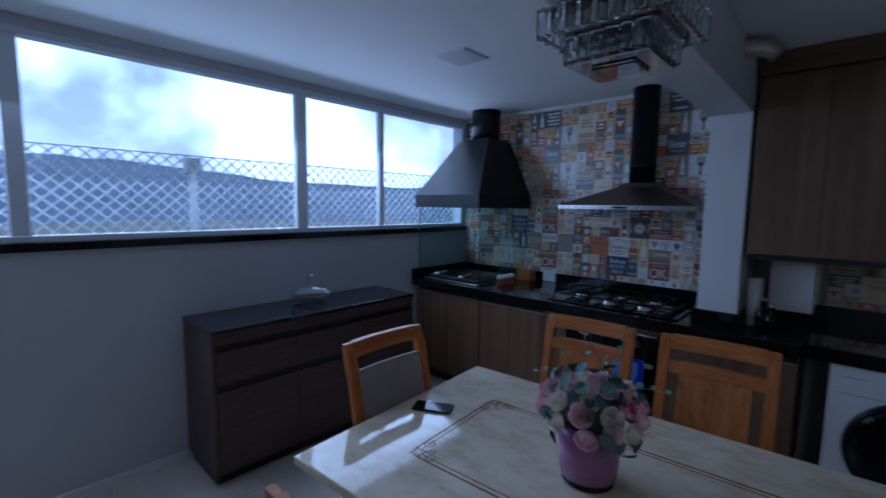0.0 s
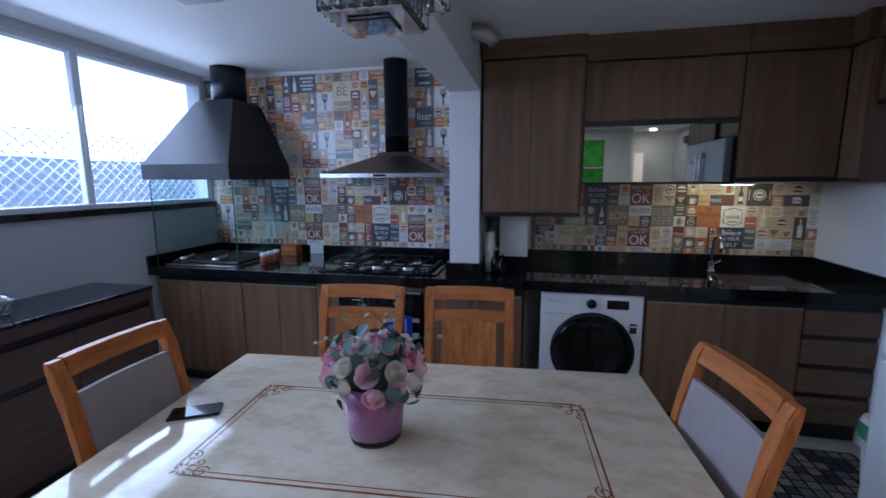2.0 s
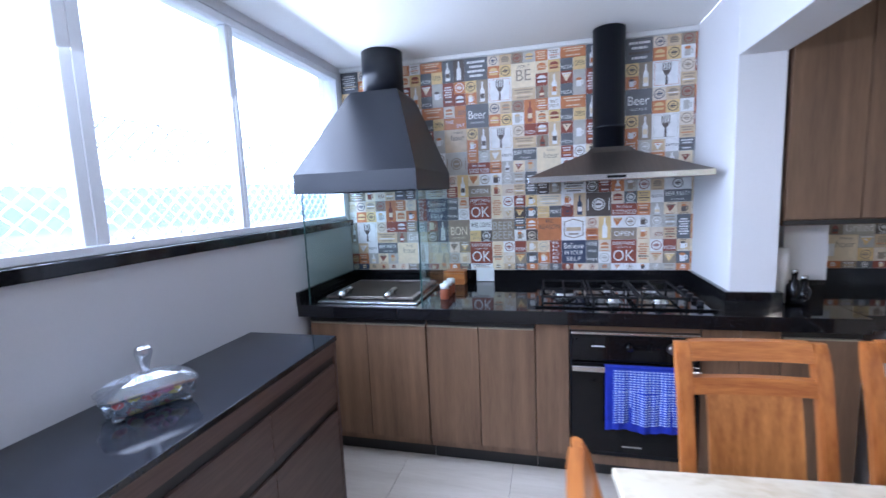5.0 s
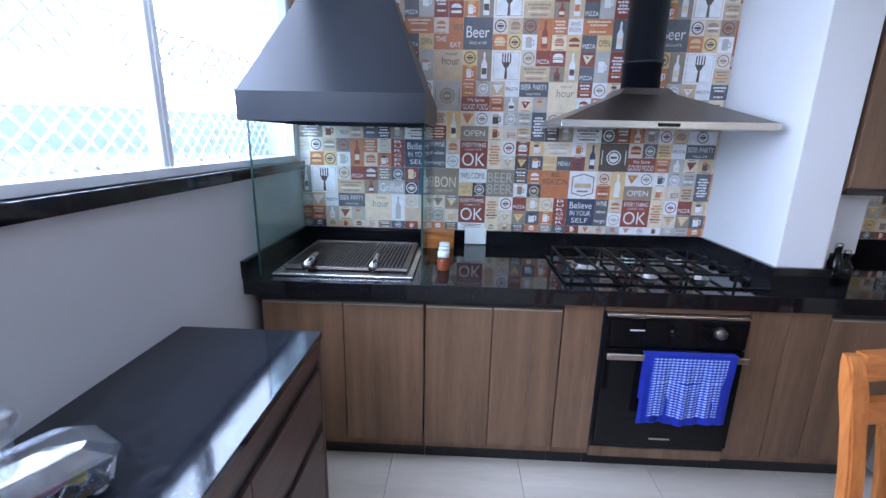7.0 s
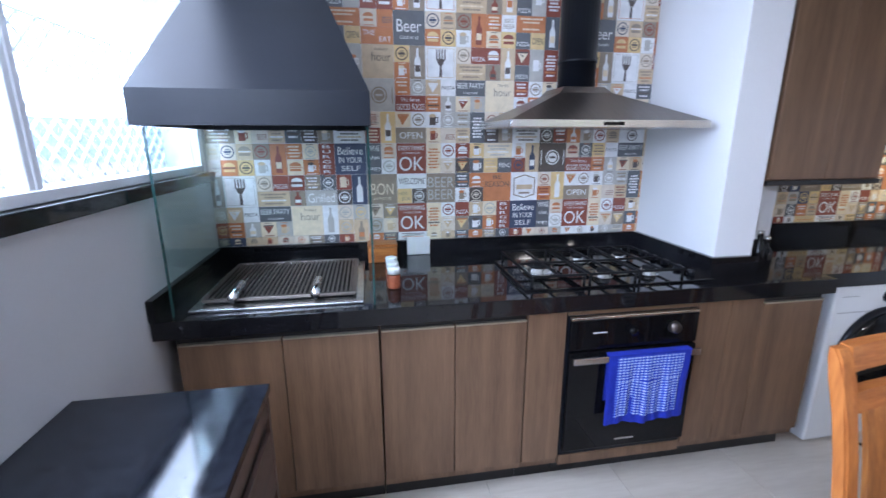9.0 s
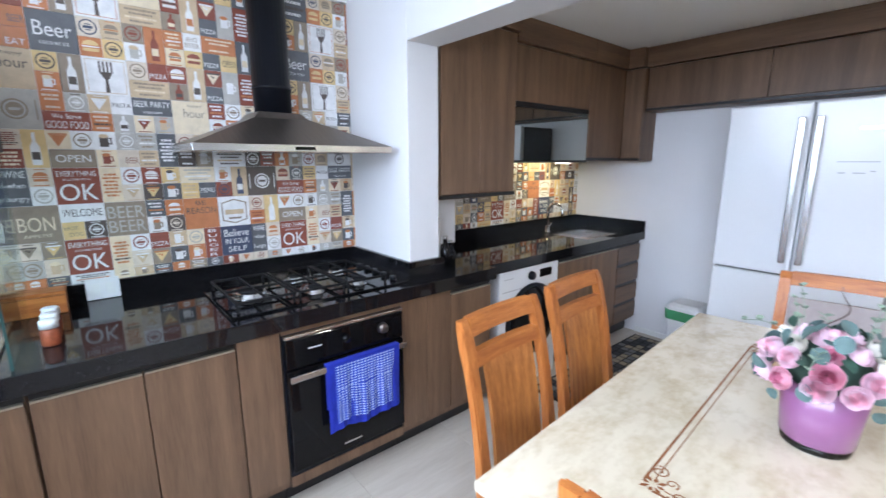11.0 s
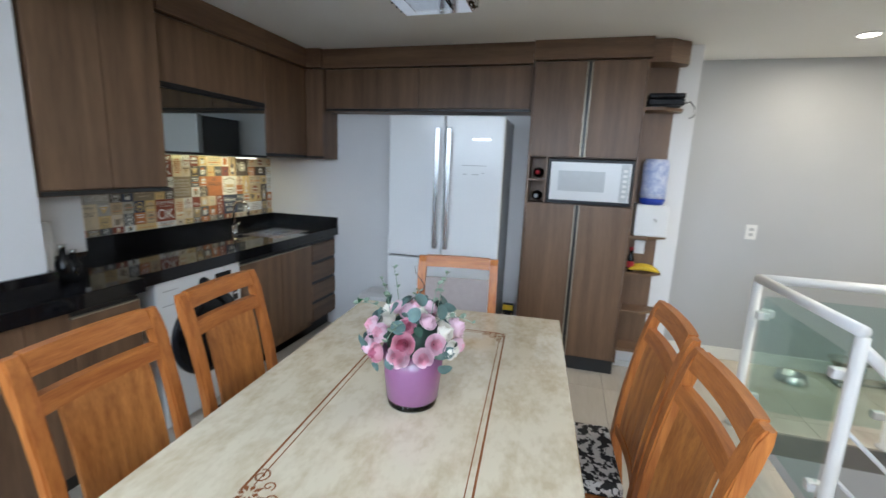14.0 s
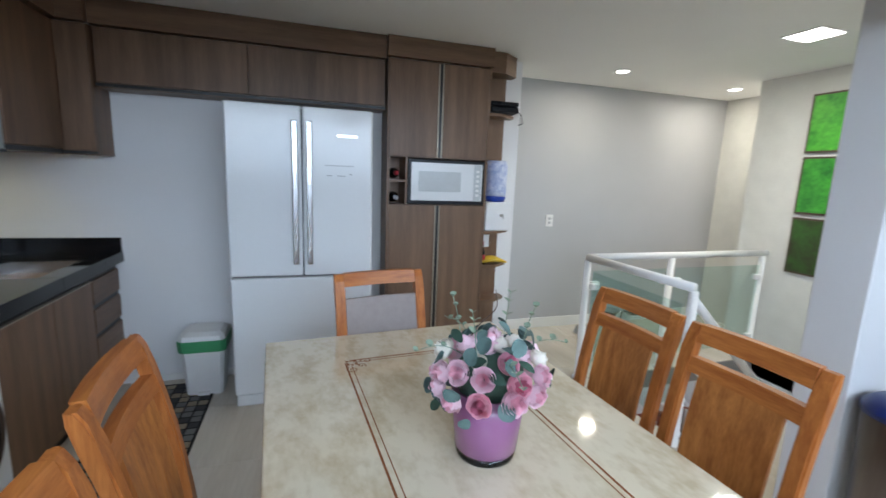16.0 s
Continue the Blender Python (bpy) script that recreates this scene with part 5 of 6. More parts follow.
rg = thing("kitchen_rug", "dark patterned rug of grey and beige squares", "rug", (1.42, 4.4, 0))
Shape().box(-0.72, 0.72, -0.25, 0.25, 0.0005, 0.006, bevel=0.002).done("base", CAST, rg)
RUGS = [material("rug_grey", (0.16, 0.16, 0.16), 0.95), material("rug_beige", (0.3, 0.25, 0.18), 0.95), material("rug_dark", (0.05, 0.05, 0.055), 0.95)]
s = Shape()
for i in range(22):
    for j in range(8):
        x, y, k = -0.7 + i * 0.064, -0.24 + j * 0.06, rng.randrange(3)
        s.box(x + 0.004, x + 0.056, y + 0.004, y + 0.054, 0.0055, 0.0075, k)
tagged(s.done("squares", RUGS, rg), kind="stuff")

st = thing("step_stool", "folded black step stool with yellow edges", "stool", (2.07, 3.1, 0))
Shape().box(-0.03, 0.0, -0.045, 0.045, 0.0, 0.45, bevel=0.008).done("frame", BLACK, st)
Shape().box(-0.035, -0.03, -0.04, 0.04, 0.4, 0.44, 0).box(-0.036, -0.031, -0.035, -0.025, 0.1, 0.38, 1).box(-0.036, -0.031, 0.025, 0.035, 0.1, 0.38, 1).done("trim", [YEL, STEEL], st)

for x, y in ((2.42, 1.0),):
    b = thing("pet_bowl", "steel pet bowl on the floor", "bowl", (x, y, 0))
    Shape().lathe([(0.11, 0.0), (0.105, 0.012), (0.085, 0.06), (0.08, 0.06), (0.075, 0.02), (0.02, 0.015)], 0, 0, 0, 28).done("bowl", STEEL, b)
bs = thing("pet_bowl_stand", "steel stand carrying two pet bowls", "bowl stand", (2.5, 0.52, 0))
for y in (-0.14, 0.14):
    Shape().lathe([(0.05, 0.13), (0.09, 0.19), (0.095, 0.19), (0.095, 0.195), (0.085, 0.194), (0.05, 0.14)], 0, y, 0, 24).done("bowl", STEEL, bs)
    Shape().rod([(-0.09, y * 1.2, 0.012), (0.09, y * 1.2, 0.012)], 0.011, 8).done("foot", STEEL, bs)
Shape().rod([(0, -0.168, 0.012), (0, 0.168, 0.012)], 0.009, 8).rod([(0, 0, 0.012), (0, 0, 0.17)], 0.009, 8).rod([(0, -0.05, 0.165), (0, 0.05, 0.165)], 0.009, 8).done("bar", STEEL, bs)

NAVY = material("navy_plastic", (0.01, 0.025, 0.16), 0.35)
wb2 = thing("round_bin", "dark grey round bin with a blue lid beside the pillar", "bin", (-0.1, 1.42, 0))
Shape().lathe([(0.115, 0.0), (0.12, 0.01), (0.14, 0.62), (0.138, 0.63)], 0, 0, 0, 28).done("body", DARKSTEEL, wb2)
Shape().lathe([(0.146, 0.631), (0.146, 0.66), (0.11, 0.69), (0.02, 0.7)], 0, 0, 0, 28).done("lid", NAVY, wb2)

# ---------------------------------------------------------------- pictures and the lit doorway
LEAFPIC = [material("green_foliage_print", (0.12, 0.55, 0.05), 0.35, scale=9, fine=40, second=(0.02, 0.2, 0.02)), material("green_foliage_print_deep", (0.08, 0.42, 0.05), 0.35, scale=9, fine=40, second=(0.015, 0.15, 0.02)), material("dark_foliage_print", (0.04, 0.13, 0.02), 0.35, scale=5, fine=30, second=(0.03, 0.025, 0.012))]
for (z0, z1), m in zip(((1.735, 2.17), (1.27, 1.705), (0.8, 1.24)), LEAFPIC):
    p = thing("framed_picture", "green foliage picture in a dark brown frame", "picture", (1.26, SY, z0), group="stacked foliage pictures")
    Shape().box(-0.2, 0.2, 0.001, 0.02, 0, z1 - z0, bevel=0.002).done("frame", DARKWOOD, p)
    Shape().box(-0.185, 0.185, 0.0205, 0.022, 0.015, z1 - z0 - 0.015).done("print", m, p)
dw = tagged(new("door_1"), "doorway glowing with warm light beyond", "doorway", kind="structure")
# self-glowing plane fills the opening in place of a lit space beyond
box(2.05, 2.2, -0.7, -0.694, 0, 1.98).done("glow_plane", WARM, dw)
Shape().box(2.01, 2.05, -0.7, -0.68, 0, 2.02).box(2.2, 2.24, -0.7, -0.68, 0, 2.02).box(2.05, 2.2, -0.7, -0.68, 1.98, 2.02).done("frame", PAINT, dw)


# ---------------------------------------------------------------- floor tiles
def floor_tiles():
    T = 0.6
    made = {}
    for i in range(9):
        for j in range(15):
            x0, y0 = WX + i * T, NY - (j + 1) * T
            x1, y1 = min(x0 + T, GX), y0 + T
            if y0 < BACK or x1 - x0 < 0.05:
                continue
            for (a, b, c, d) in cut(x0, x1, y0, y1):
                key = (round(b - a, 3), round(d - c, 3))
                if key not in made:
                    made[key] = Shape().box(0.001, key[0] - 0.001, 0.001, key[1] - 0.001, -0.012, 0.0, bevel=0.0008).mesh("tile", [FLOORT])
                ob = new("tile", made[key])
                ob.parent = floor
                ob.location = (a, c, 0)


def cut(x0, x1, y0, y1):
    """The rest of a tile outside the stairwell's hole."""
    if x1 <= HX0 or x0 >= HX1 or y1 <= HY0 or y0 >= HY1:
        return [(x0, x1, y0, y1)]
    out = []
    if x0 < HX0:
        out.append((x0, HX0, y0, y1))
    if x1 > HX1:
        out.append((HX1, x1, y0, y1))
    a, b = max(x0, HX0), min(x1, HX1)
    if y1 > HY1:
        out.append((a, b, HY1, y1))
    if y0 < HY0:
        out.append((a, b, y0, HY0))
    return [q for q in out if q[1] - q[0] > 0.01 and q[3] - q[2] > 0.01]


floor_tiles()


# ---------------------------------------------------------------- printed wall tiles
INKS = {}
for key, rgb in (("cream", (0.79, 0.68, 0.5)), ("tan", (0.62, 0.48, 0.32)), ("orange", (0.56, 0.22, 0.1)), ("red", (0.28, 0.09, 0.065)), ("slate", (0.14, 0.145, 0.155)), ("char", (0.12, 0.1, 0.09)),
                 ("white", (0.9, 0.87, 0.82)), ("yellow", (0.73, 0.54, 0.27)), ("navy", (0.075, 0.09, 0.14)), ("taupe", (0.32, 0.26, 0.2)), ("grey", (0.5, 0.48, 0.44)), ("sand", (0.72, 0.63, 0.52))):
    INKS[key] = material("tile_print_" + key, tuple(min(0.92, 1.12 * c) for c in rgb), 0.22, vary=0.18, scale=30, fine=220)
INK_ORDER = list(INKS)
A = 0.075


def letters(word, width, height):
    """The outline of a word as a flat mesh, fitted into width x height and centred."""
    cu = bpy.data.curves.new("word", "FONT")
    cu.body, cu.align_x = word, "LEFT"
    ob = bpy.data.objects.new("word", cu)
    me = bpy.data.meshes.new_from_object(ob)
    bpy.data.objects.remove(ob)
    bpy.data.curves.remove(cu)
    xs, ys = [v.co.x for v in me.vertices], [v.co.y for v in me.vertices]
    sx, sy = width / (max(xs) - min(xs)), height / (max(ys) - min(ys))
    cx, cy = (max(xs) + min(xs)) / 2, (max(ys) + min(ys)) / 2
    return me, sx, sy, cx, cy


class Print(Shape):
    """A printed tile: x to the right, z up, the face towards -y."""
    layer = 0

    def lift(self):
        self.layer += 1
        return -0.0042 - 0.0002 * self.layer

    def word(self, text, x, z, w, h, k):
        me, sx, sy, cx, cy = letters(text, w, h)
        before = set(self.bm.faces)
        y = self.lift()
        start = len(self.bm.verts)
        self.bm.from_mesh(me)
        self.bm.verts.ensure_lookup_table()
        for v in list(self.bm.verts)[start:]:
            a, b = (v.co.x - cx) * sx + x, (v.co.y - cy) * sy + z
            v.co = (a, y, b)
        self._mark(before, k)
        bpy.data.meshes.remove(me)
        return self

    def rect(self, x0, x1, z0, z1, k):
        y = self.lift()
        return self.poly([(x0, y, z0), (x1, y, z0), (x1, y, z1), (x0, y, z1)], k)

    def shape(self, pts, k):
        y = self.lift()
        return self.poly([(x, y, z) for x, z in pts], k)

    def disc(self, x, z, r, k, n=16, squash=1.0):
        return self.shape([(x + r * math.cos(2 * math.pi * i / n), z + squash * r * math.sin(2 * math.pi * i / n)) for i in range(n)], k)


def motif(s, name, w, h, ink):
    u = min(w, h) * (0.86 if w == h else 1.0)
    cx, cz = w / 2, h / 2
    if w == h and name in ("badge", "burger", "mug", "slice"):
        if w > 0.1:
            u *= 0.8
            m = 0.05 * w
            s.rect(m, w - m, m, h - m, 1).rect(m + 0.0012, w - m - 0.0012, m + 0.0012, h - m - 0.0012, 0)
            s.rect(0.2 * w, 0.8 * w, 0.8 * h, 0.87 * h, 1).rect(0.3 * w, 0.7 * w, 0.1 * h, 0.14 * h, 1)
        else:
            s.rect(0.18 * w, 0.82 * w, 0.05 * h, 0.1 * h, 1).rect(0.28 * w, 0.72 * w, 0.9 * h, 0.94 * h, 2)
    if name == "badge":
        s.disc(cx, cz, 0.4 * u, 1).disc(cx, cz, 0.33 * u, 0).rect(cx - 0.22 * u, cx + 0.22 * u, cz - 0.07 * u, cz + 0.07 * u, 1).rect(cx - 0.13 * u, cx + 0.13 * u, cz + 0.12 * u, cz + 0.17 * u, 1).rect(cx - 0.13 * u, cx + 0.13 * u, cz - 0.17 * u, cz - 0.12 * u, 1)
    elif name == "burger":
        s.shape([(cx + 0.36 * u * math.cos(a), cz + 0.08 * u + 0.26 * u * math.sin(a)) for a in [math.pi * i / 10 for i in range(11)]], 1).rect(cx - 0.38 * u, cx + 0.38 * u, cz - 0.03 * u, cz + 0.04 * u, 2).rect(cx - 0.34 * u, cx + 0.34 * u, cz - 0.24 * u, cz - 0.08 * u, 1)
    elif name == "mug":
        s.rect(cx + 0.12 * u, cx + 0.32 * u, cz - 0.2 * u, cz + 0.16 * u, 1).rect(cx + 0.12 * u, cx + 0.25 * u, cz - 0.13 * u, cz + 0.1 * u, 0).rect(cx - 0.25 * u, cx + 0.16 * u, cz - 0.34 * u, cz + 0.22 * u, 1).disc(cx - 0.05 * u, cz + 0.25 * u, 0.23 * u, 2, 12, 0.5)
    elif name == "slice":
        s.shape([(cx - 0.36 * u, cz + 0.24 * u), (cx - 0.05 * u, cz - 0.36 * u), (cx + 0.36 * u, cz + 0.24 * u)], 1).rect(cx - 0.38 * u, cx + 0.38 * u, cz + 0.25 * u, cz + 0.34 * u, 2).disc(cx, cz + 0.08 * u, 0.07 * u, 2, 8).disc(cx - 0.12 * u, cz + 0.14 * u, 0.05 * u, 2, 8)
    elif name == "bars":
        m = 7 if h > w else 4
        for i in range(m):
            z = h * (0.2 + 0.6 * i / (m - 1))
            k = 0.38 if i % 2 else 0.28
            x, part = cx - k * w, 0
            while x < cx + k * w - 0.004:
                step = min((0.012, 0.019, 0.009, 0.015)[(part + i) % 4], cx + k * w - x)
                s.rect(x, x + step, z - 0.2 * h / m, z + 0.2 * h / m, 1 if i != 1 else 2)
                x, part = x + step + 0.0025, part + 1
    elif name == "bottle":
        s.rect(cx - 0.2 * w, cx + 0.2 * w, 0.08 * h, 0.55 * h, 1).shape([(cx - 0.2 * w, 0.55 * h), (cx + 0.2 * w, 0.55 * h), (cx + 0.07 * w, 0.7 * h), (cx - 0.07 * w, 0.7 * h)], 1).rect(cx - 0.07 * w, cx + 0.07 * w, 0.7 * h, 0.92 * h, 1).rect(cx - 0.17 * w, cx + 0.17 * w, 0.22 * h, 0.42 * h, 2)
    elif name == "fork":
        s.rect(0.06 * w, 0.94 * w, 0.06 * h, 0.94 * h, 2).rect(0.075 * w, 0.925 * w, 0.075 * h, 0.925 * h, 0)
        s.shape([(cx - 0.05 * w, 0.08 * h), (cx + 0.05 * w, 0.08 * h), (cx + 0.03 * w, 0.45 * h), (cx - 0.03 * w, 0.45 * h)], 1)
        s.shape([(cx - 0.15 * w, 0.62 * h), (cx - 0.06 * w, 0.44 * h), (cx + 0.06 * w, 0.44 * h), (cx + 0.15 * w, 0.62 * h)], 1)
        for i in range(4):
            x = cx - 0.15 * w + 0.1 * i * w * 0.88
            s.rect(x, x + 0.045 * w, 0.6 * h, 0.9 * h, 1)
    elif name == "plate":
        s.disc(cx, cz, 0.3 * u, 1, 24).disc(cx, cz, 0.25 * u, 0, 24).disc(cx, cz, 0.2 * u, 1, 24).rect(cx - 0.13 * u, cx + 0.13 * u, cz - 0.04 * u, cz + 0.04 * u, 0).rect(0.07 * w, 0.1 * w, 0.25 * h, 0.75 * h, 1).rect(0.9 * w, 0.93 * w, 0.25 * h, 0.75 * h, 1)
    elif name == "shield":
        s.shape([(0.1 * w, 0.2 * h), (cx, 0.08 * h), (0.9 * w, 0.2 * h), (0.9 * w, 0.8 * h), (cx, 0.92 * h), (0.1 * w, 0.8 * h)], 1).shape([(0.14 * w, 0.23 * h), (cx, 0.12 * h), (0.86 * w, 0.23 * h), (0.86 * w, 0.77 * h), (cx, 0.88 * h), (0.14 * w, 0.77 * h)], 0)
        s.rect(0.2 * w, 0.8 * w, 0.4 * h, 0.56 * h, 2).rect(0.3 * w, 0.7 * w, 0.24 * h, 0.3 * h, 1)


PRINTS = {}


def print_mesh(w, h, bg, fg, third, what):
    key = (round(w, 3), round(h, 3), bg, fg, third, what)
    if key not in PRINTS:
        s = Print().box(0.0006, w - 0.0006, -0.004, 0, 0.0006, h - 0.0006)
        if isinstance(what, tuple):
            for text, x, z, ww, hh in what:
                s.word(text, x * w, z * h, ww * w, hh * h, 1)
        elif what:
            motif(s, what, w, h, 1)
        me = bpy.data.meshes.new("tile")
        s.bm.to_mesh(me)
        s.bm.free()
        for k in (bg, fg, third):
            me.materials.append(INKS[k])
        PRINTS[key] = me
    return PRINTS[key]


OKW = (("EVERYTHING", 0.5, 0.84, 0.86, 0.15), ("IS GOING TO BE", 0.5, 0.68, 0.6, 0.06), ("OK", 0.5, 0.33, 0.82, 0.46))
BELIEVE = (("Believe", 0.5, 0.76, 0.8, 0.24), ("IN YOUR", 0.5, 0.47, 0.75, 0.18), ("SELF", 0.5, 0.2, 0.6, 0.17))
REASON = (("BE", 0.5, 0.85, 0.3, 0.14), ("REASON", 0.5, 0.6, 0.86, 0.2))
WINE = (("WINE", 0.5, 0.84, 0.8, 0.18), ("hungry", 0.5, 0.18, 0.85, 0.18), ("when", 0.5, 0.55, 0.7, 0.14))
BURGER = (("B", 0.5, 0.9, 0.5, 0.1), ("U", 0.5, 0.74, 0.5, 0.1), ("R", 0.5, 0.58, 0.5, 0.1), ("G", 0.5, 0.42, 0.5, 0.1), ("E", 0.5, 0.26, 0.5, 0.1), ("R", 0.5, 0.1, 0.5, 0.1))
WORDS = {"ok": OKW, "believe": BELIEVE, "reason": REASON, "wine": WINE, "burgerword": BURGER, "welcome": (("WELCOME", 0.5, 0.5, 0.88, 0.42),), "open": (("OPEN", 0.5, 0.5, 0.75, 0.4),),
         "bon": (("BON", 0.5, 0.5, 0.75, 0.38), ("APPETIT", 0.5, 0.18, 0.6, 0.08)), "beerbeer": (("BEER", 0.5, 0.7, 0.9, 0.35), ("BEER", 0.5, 0.28, 0.9, 0.35)), "party": (("BEER PARTY", 0.5, 0.66, 0.9, 0.34), ("WELCOME", 0.5, 0.2, 0.5, 0.12)),
         "goodfood": (("We Serve", 0.5, 0.75, 0.6, 0.25), ("GOOD FOOD", 0.5, 0.3, 0.9, 0.38)), "hour": (("happy", 0.62, 0.86, 0.4, 0.12), ("hour", 0.6, 0.64, 0.6, 0.25)), "beer": (("Beer", 0.5, 0.56, 0.78, 0.36), ("COLD AS ICE", 0.5, 0.22, 0.6, 0.08)),
         "bigbeer": (("BIG", 0.5, 0.66, 0.6, 0.24), ("BEER", 0.5, 0.32, 0.8, 0.26)), "grilled": (("Grilled", 0.5, 0.5, 0.85, 0.6),), "menu": (("MENU", 0.5, 0.5, 0.8, 0.3),), "pasta": (("PASTA", 0.5, 0.5, 0.86, 0.24),),
         "theeat": (("THE", 0.25, 0.66, 0.36, 0.3), ("EAT", 0.75, 0.3, 0.36, 0.3)), "be": (("BE", 0.5, 0.5, 0.6, 0.45), ("DON'T", 0.5, 0.85, 0.5, 0.12)), "hotdog": (("HOT", 0.4, 0.66, 0.6, 0.22), ("DOG", 0.6, 0.3, 0.6, 0.22)), "pizza": (("PIZZA", 0.5, 0.3, 0.86, 0.26),), "beerside": (("BEER", 0.65, 0.4, 0.6, 0.34),)}
# the printed panels, row by row: column, row, width, height, ground, ink, print
LOW = (
    "0 -4 2 2 red white ok;2 -4 1 2 cream orange bars;3 -3 1 1 white red badge;3 -4 1 1 sand tan slice;4 -3 1 1 red white pizza;4 -4 1 1 taupe yellow slice;5 -3 1 1 tan white mug;5 -4 1 1 slate white mug",
    "6 -3 1 1 cream grey badge;6 -4 1 1 orange white mug;7 -4 1 2 red white burgerword;8 -4 2 2 navy white believe;10 -4 1 2 slate white wine;11 -3 1 1 sand orange burger;11 -4 1 1 white grey badge",
    "0 -1 2 1 white char welcome;0 -2 1 1 yellow taupe hotdog;1 -2 1 1 char white badge;2 -2 2 2 taupe grey beerbeer;4 -1 1 1 slate white bars;4 -2 1 1 white taupe mug;5 -1 1 1 orange white burger;5 -2 1 1 char sand badge",
    "6 -2 2 2 orange char reason;8 -2 2 2 white taupe shield;10 -1 1 1 sand red badge;10 -2 1 1 orange red bars;11 -2 1 2 yellow white bottle;-2 -2 2 2 taupe cream bon;-3 -2 1 2 navy white bottle;-4 -1 1 1 red cream mug",
    "-4 -2 1 1 char white badge;-5 -1 1 1 slate white badge;-6 -2 2 1 grey white grilled;-6 -1 1 1 taupe white bars;12 -1 1 1 white orange slice;13 -1 1 1 white taupe badge;12 -2 2 1 taupe white open;14 -1 1 1 white char mug",
    "14 -2 1 1 cream orange mug;15 -1 1 1 grey white badge;15 -2 1 1 sand red beerside;16 -1 1 1 grey taupe bars;16 -2 1 1 tan red bars;17 -2 1 2 slate white bars",
)
MID = (
    "0 0 2 2 red white ok;2 0 1 2 cream orange bars;3 1 1 1 white red badge;3 0 1 1 sand tan slice;4 1 1 1 red white burger;4 0 1 1 char yellow slice;5 1 1 1 yellow white mug;5 0 1 1 slate white mug;6 1 2 1 cream grey bars",
    "6 0 1 1 yellow tan bars;7 0 1 1 slate white menu;8 1 1 1 white orange mug;8 0 1 1 red navy badge;9 0 1 2 tan navy bottle;10 0 2 2 char white plate;12 1 1 1 sand red burger;13 1 1 1 slate white badge;12 0 2 1 red white goodfood",
    "14 1 1 1 yellow taupe bars;14 0 1 1 orange sand bars;15 1 1 1 white char pasta;15 0 1 1 grey white bottle;16 1 2 1 slate white party;16 0 1 1 cream red slice;17 0 1 1 tan char mug;-1 1 1 1 sand orange burger;-1 0 1 1 white grey badge;-2 0 1 2 slate white wine",
    "-4 0 2 2 navy white believe;-5 0 1 2 red white burgerword;-6 1 1 1 cream grey badge;-6 0 1 1 orange white mug;0 2 2 1 taupe white open;0 3 1 1 cream orange slice;1 3 1 1 white taupe badge;-1 2 1 2 yellow white bottle;-2 3 1 1 sand red bars;-2 2 1 1 red cream bars",
    "2 3 1 1 white char mug;3 3 1 1 grey white badge;4 3 1 1 grey taupe bars;5 2 1 2 slate white bars;2 2 1 1 cream red mug;3 2 1 1 sand red beerside;4 2 1 1 tan taupe bars;6 3 1 1 sand red badge;6 2 1 1 char white bars;7 2 1 1 taupe grey mug",
    "8 2 2 1 white char bars;10 2 1 1 char white badge;11 2 1 1 red white bars;12 2 1 1 orange white bottle;13 2 1 1 grey taupe mug;14 2 1 1 white red badge;15 2 1 1 tan taupe burger;16 2 2 1 white char badge",
)
HIGH = (
    "0 4 2 1 red white goodfood;-2 4 2 2 grey taupe plate;0 5 1 1 orange sand bars;1 5 1 1 grey white badge;2 5 1 1 tan white slice;2 4 1 1 orange sand bars;3 5 1 1 white char pasta;3 4 1 1 grey white bottle;4 5 2 1 slate white party",
    "4 4 1 1 cream red slice;5 4 1 1 grey tan mug;6 4 2 2 cream taupe hour;8 5 1 1 red white bars;9 5 1 1 white taupe badge;8 4 1 1 white red burger;9 4 1 1 orange white bars;2 6 2 2 white char fork;4 7 1 1 sand taupe badge",
    "4 6 2 1 tan taupe bars;5 7 1 1 red white pizza;6 7 1 1 red white burger;6 6 1 1 taupe red bottle;7 6 1 2 tan white bottle;8 7 1 1 red cream slice;8 6 1 1 slate white pizza;9 6 1 2 grey white mug;-2 6 2 2 tan char hour;0 7 1 1 yellow char badge",
    "0 6 1 1 orange white mug;1 6 1 2 taupe white bottle;0 8 2 2 slate white beer;-2 8 2 1 orange white theeat;-2 9 1 1 sand orange burger;-1 9 1 1 orange slate beerside;2 9 1 1 sand navy badge;2 8 1 1 orange yellow burger",
    "3 9 1 1 tan taupe burger;3 8 1 1 yellow char badge;4 9 1 1 taupe red badge;4 8 1 1 white grey mug;5 8 1 2 orange red bottle;6 9 1 1 orange cream bars;7 9 1 1 white taupe bigbeer;8 9 2 1 orange cream bars",
    "6 8 1 1 cream orange burger;7 8 1 1 yellow red burger;8 8 1 1 slate white pizza;9 8 1 1 yellow char open;10 8 1 2 slate white bottle;10 6 1 2 red white bars",
)


def placed(rows, dc, dr, keep):
    for line in rows:
        for item in line.split(";"):
            c, r, w, h, bg, fg, what = item.split()
            c, r, w, h = int(c) + dc, int(r) + dr, int(w), int(h)
            if keep(c, r):
                yield c, r, w, h, bg, fg, WORDS[what] if what in WORDS else what


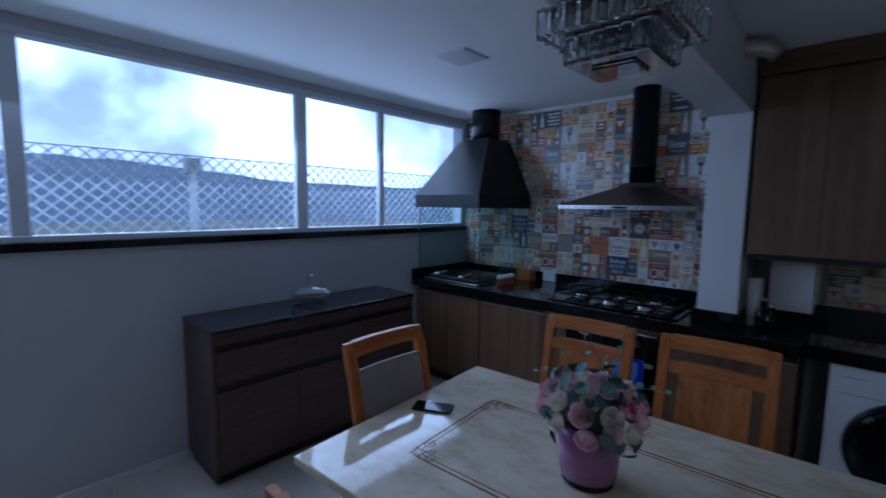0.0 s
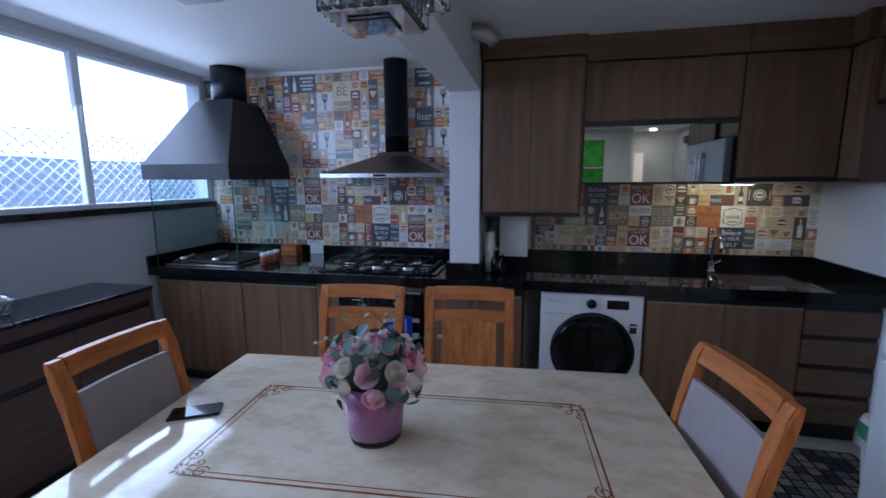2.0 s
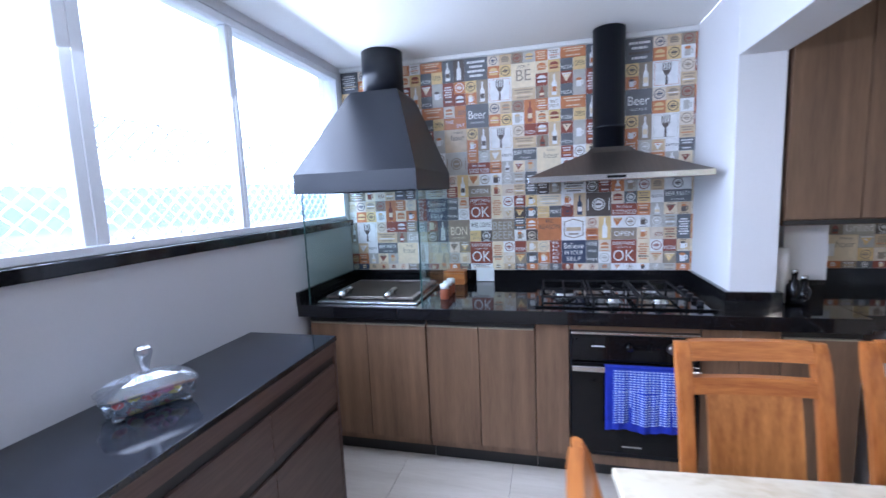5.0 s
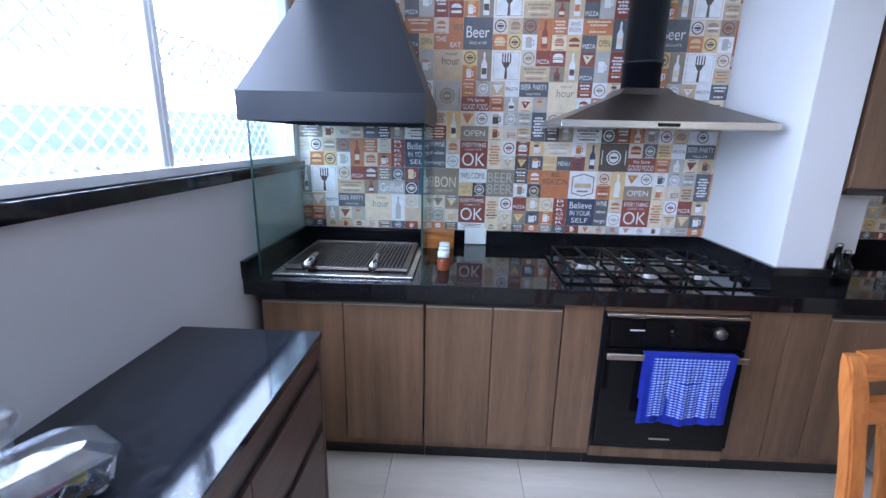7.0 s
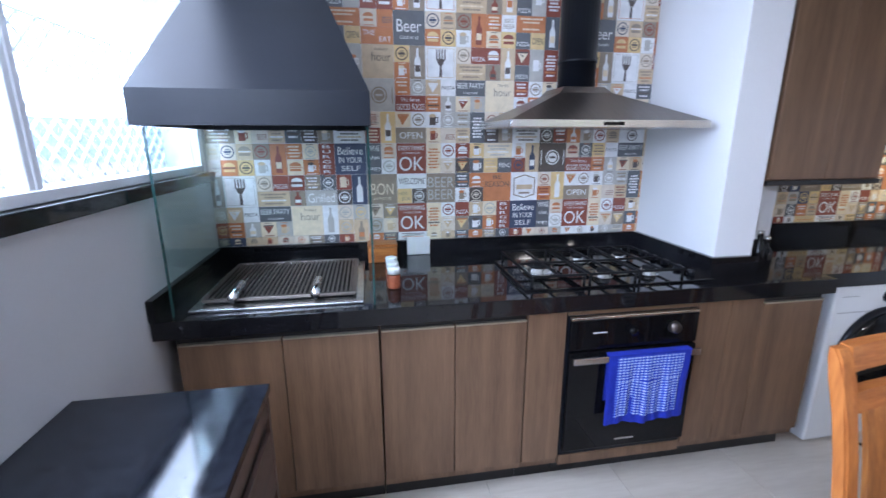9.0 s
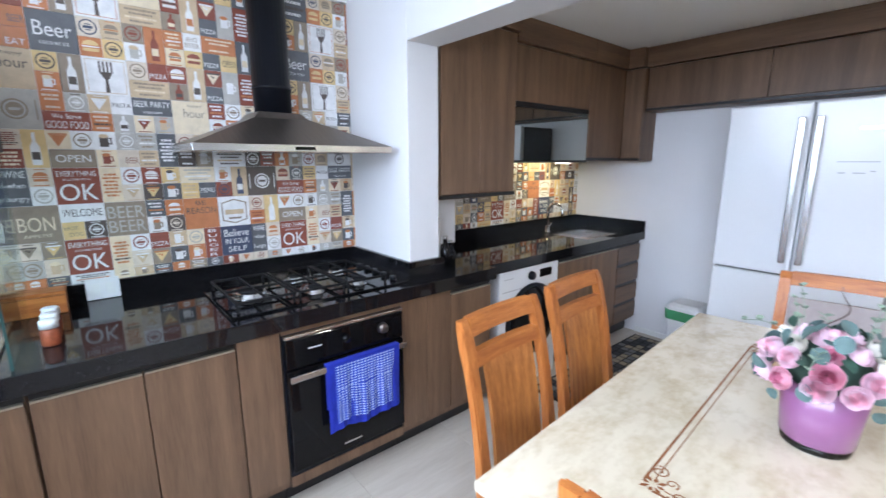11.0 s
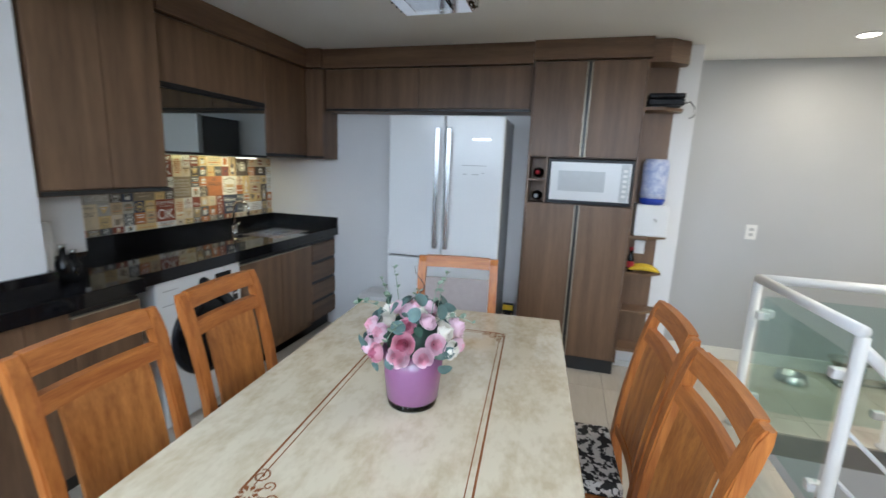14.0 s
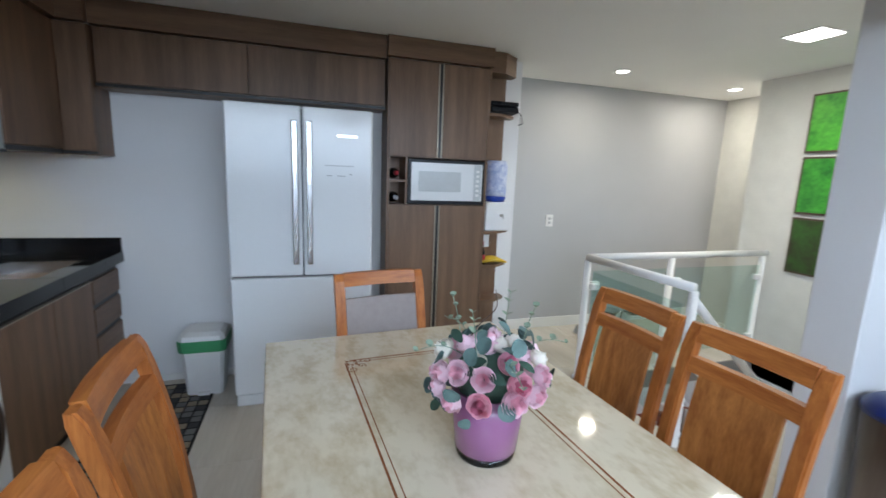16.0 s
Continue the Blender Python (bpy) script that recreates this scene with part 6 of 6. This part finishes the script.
ALWAYS = lambda c, r: True
SPECIAL = [*placed(("4 11 2 2 cream taupe be",), 0, 0, ALWAYS), *placed(LOW, 0, 0, ALWAYS), *placed(LOW, 12, 0, ALWAYS), *placed(MID, 0, 0, ALWAYS), *placed(HIGH, 0, 0, ALWAYS)]
SPECIAL += [*placed(HIGH, -13, -8, lambda c, r: c < -6 and r < 4), *placed(HIGH, 13, 0, lambda c, r: c > 12), *placed(HIGH, 13, 4, lambda c, r: c > 12), *placed(HIGH, 0, 4, lambda c, r: 0 <= c < 13 and r > 9)]
SPECIAL += [*placed(HIGH, -12, 0, lambda c, r: c < -2), *placed(HIGH, -12, 4, lambda c, r: c < 0 and r > 9), *placed(LOW, 0, -4, ALWAYS), *placed(MID, -12, 0, lambda c, r: c < -2), *placed(LOW, -12, 0, lambda c, r: c < -6), *placed(LOW, 12, -4, ALWAYS)]


def tile_field(parent, x0, x1, z0, z1, ox, oz, seed, reach=99):
    rng = random.Random(seed)
    c0, c1, r0, r1 = math.floor((x0 - ox) / A), math.ceil((x1 - ox) / A), math.floor((z0 - oz) / A), math.ceil((z1 - oz) / A)
    taken = set()

    def put(c, r, w, h, bg, fg, what):
        cells = {(i, j) for i in range(c, c + w) for j in range(r, r + h)}
        if cells & taken or any(not (c0 <= i < c1 and r0 <= j < r1) for i, j in cells):
            return False
        a, b, d, e = max(x0, ox + c * A), min(x1, ox + (c + w) * A), max(z0, oz + r * A), min(z1, oz + (r + h) * A)
        taken.update(cells)
        if b - a < 0.006 or e - d < 0.006:
            return True
        if isinstance(what, tuple) and (e - d < h * A - 0.01 or b - a < w * A - 0.01):
            what = "bars"
        third = rng.choice(("orange", "cream", "char", "white")) if bg != "white" else rng.choice(("orange", "tan", "grey"))
        ob = new("tile", print_mesh(b - a, e - d, bg, fg, third, what))
        ob.parent = parent
        ob.location = (a, NY - 0.0005, d)
        return True

    for c, r, w, h, bg, fg, what in SPECIAL:
        if c < reach:
            put(c, r, w, h, bg, fg, what)
    pale = ("cream", "white", "sand", "yellow", "tan", "white", "sand", "grey", "tan")
    dark = ("orange", "orange", "slate", "char", "red", "taupe", "grey", "navy")
    for r in range(r0, r1):
        for c in range(c0, c1):
            if (c, r) in taken:
                continue
            for w, h in rng.choice((((2, 1), (1, 1)), ((1, 1),), ((1, 1),), ((1, 1),), ((1, 2), (1, 1)))):
                light = rng.random() < 0.68
                bg = rng.choice(pale if light else dark)
                fg = rng.choice(("taupe", "red", "taupe", "orange", "tan", "grey", "char") if light else ("white", "cream", "yellow", "white"))
                what = rng.choice(("badge", "burger", "mug", "slice", "bars", "badge") if w == h else (("bars", "burger") if w > h else ("bottle", "bottle", "bars")))
                if put(c, r, w, h, bg, fg, what):
                    break


tile_field(wall_n, WX, PX0, 0.983, CL - 0.031, -1.531, 1.325, 3)
splash = setting("splashback", box(PX1 + 0.32, EX, NY - 0.0005, NY - 0.0001, 0.996, 1.488), GROUT, "splashback of printed tiles over the sink", "splashback")
tile_field(splash, PX1 + 0.355, EX, 0.996, 1.488, 1.039, 1.335, 11, 12)
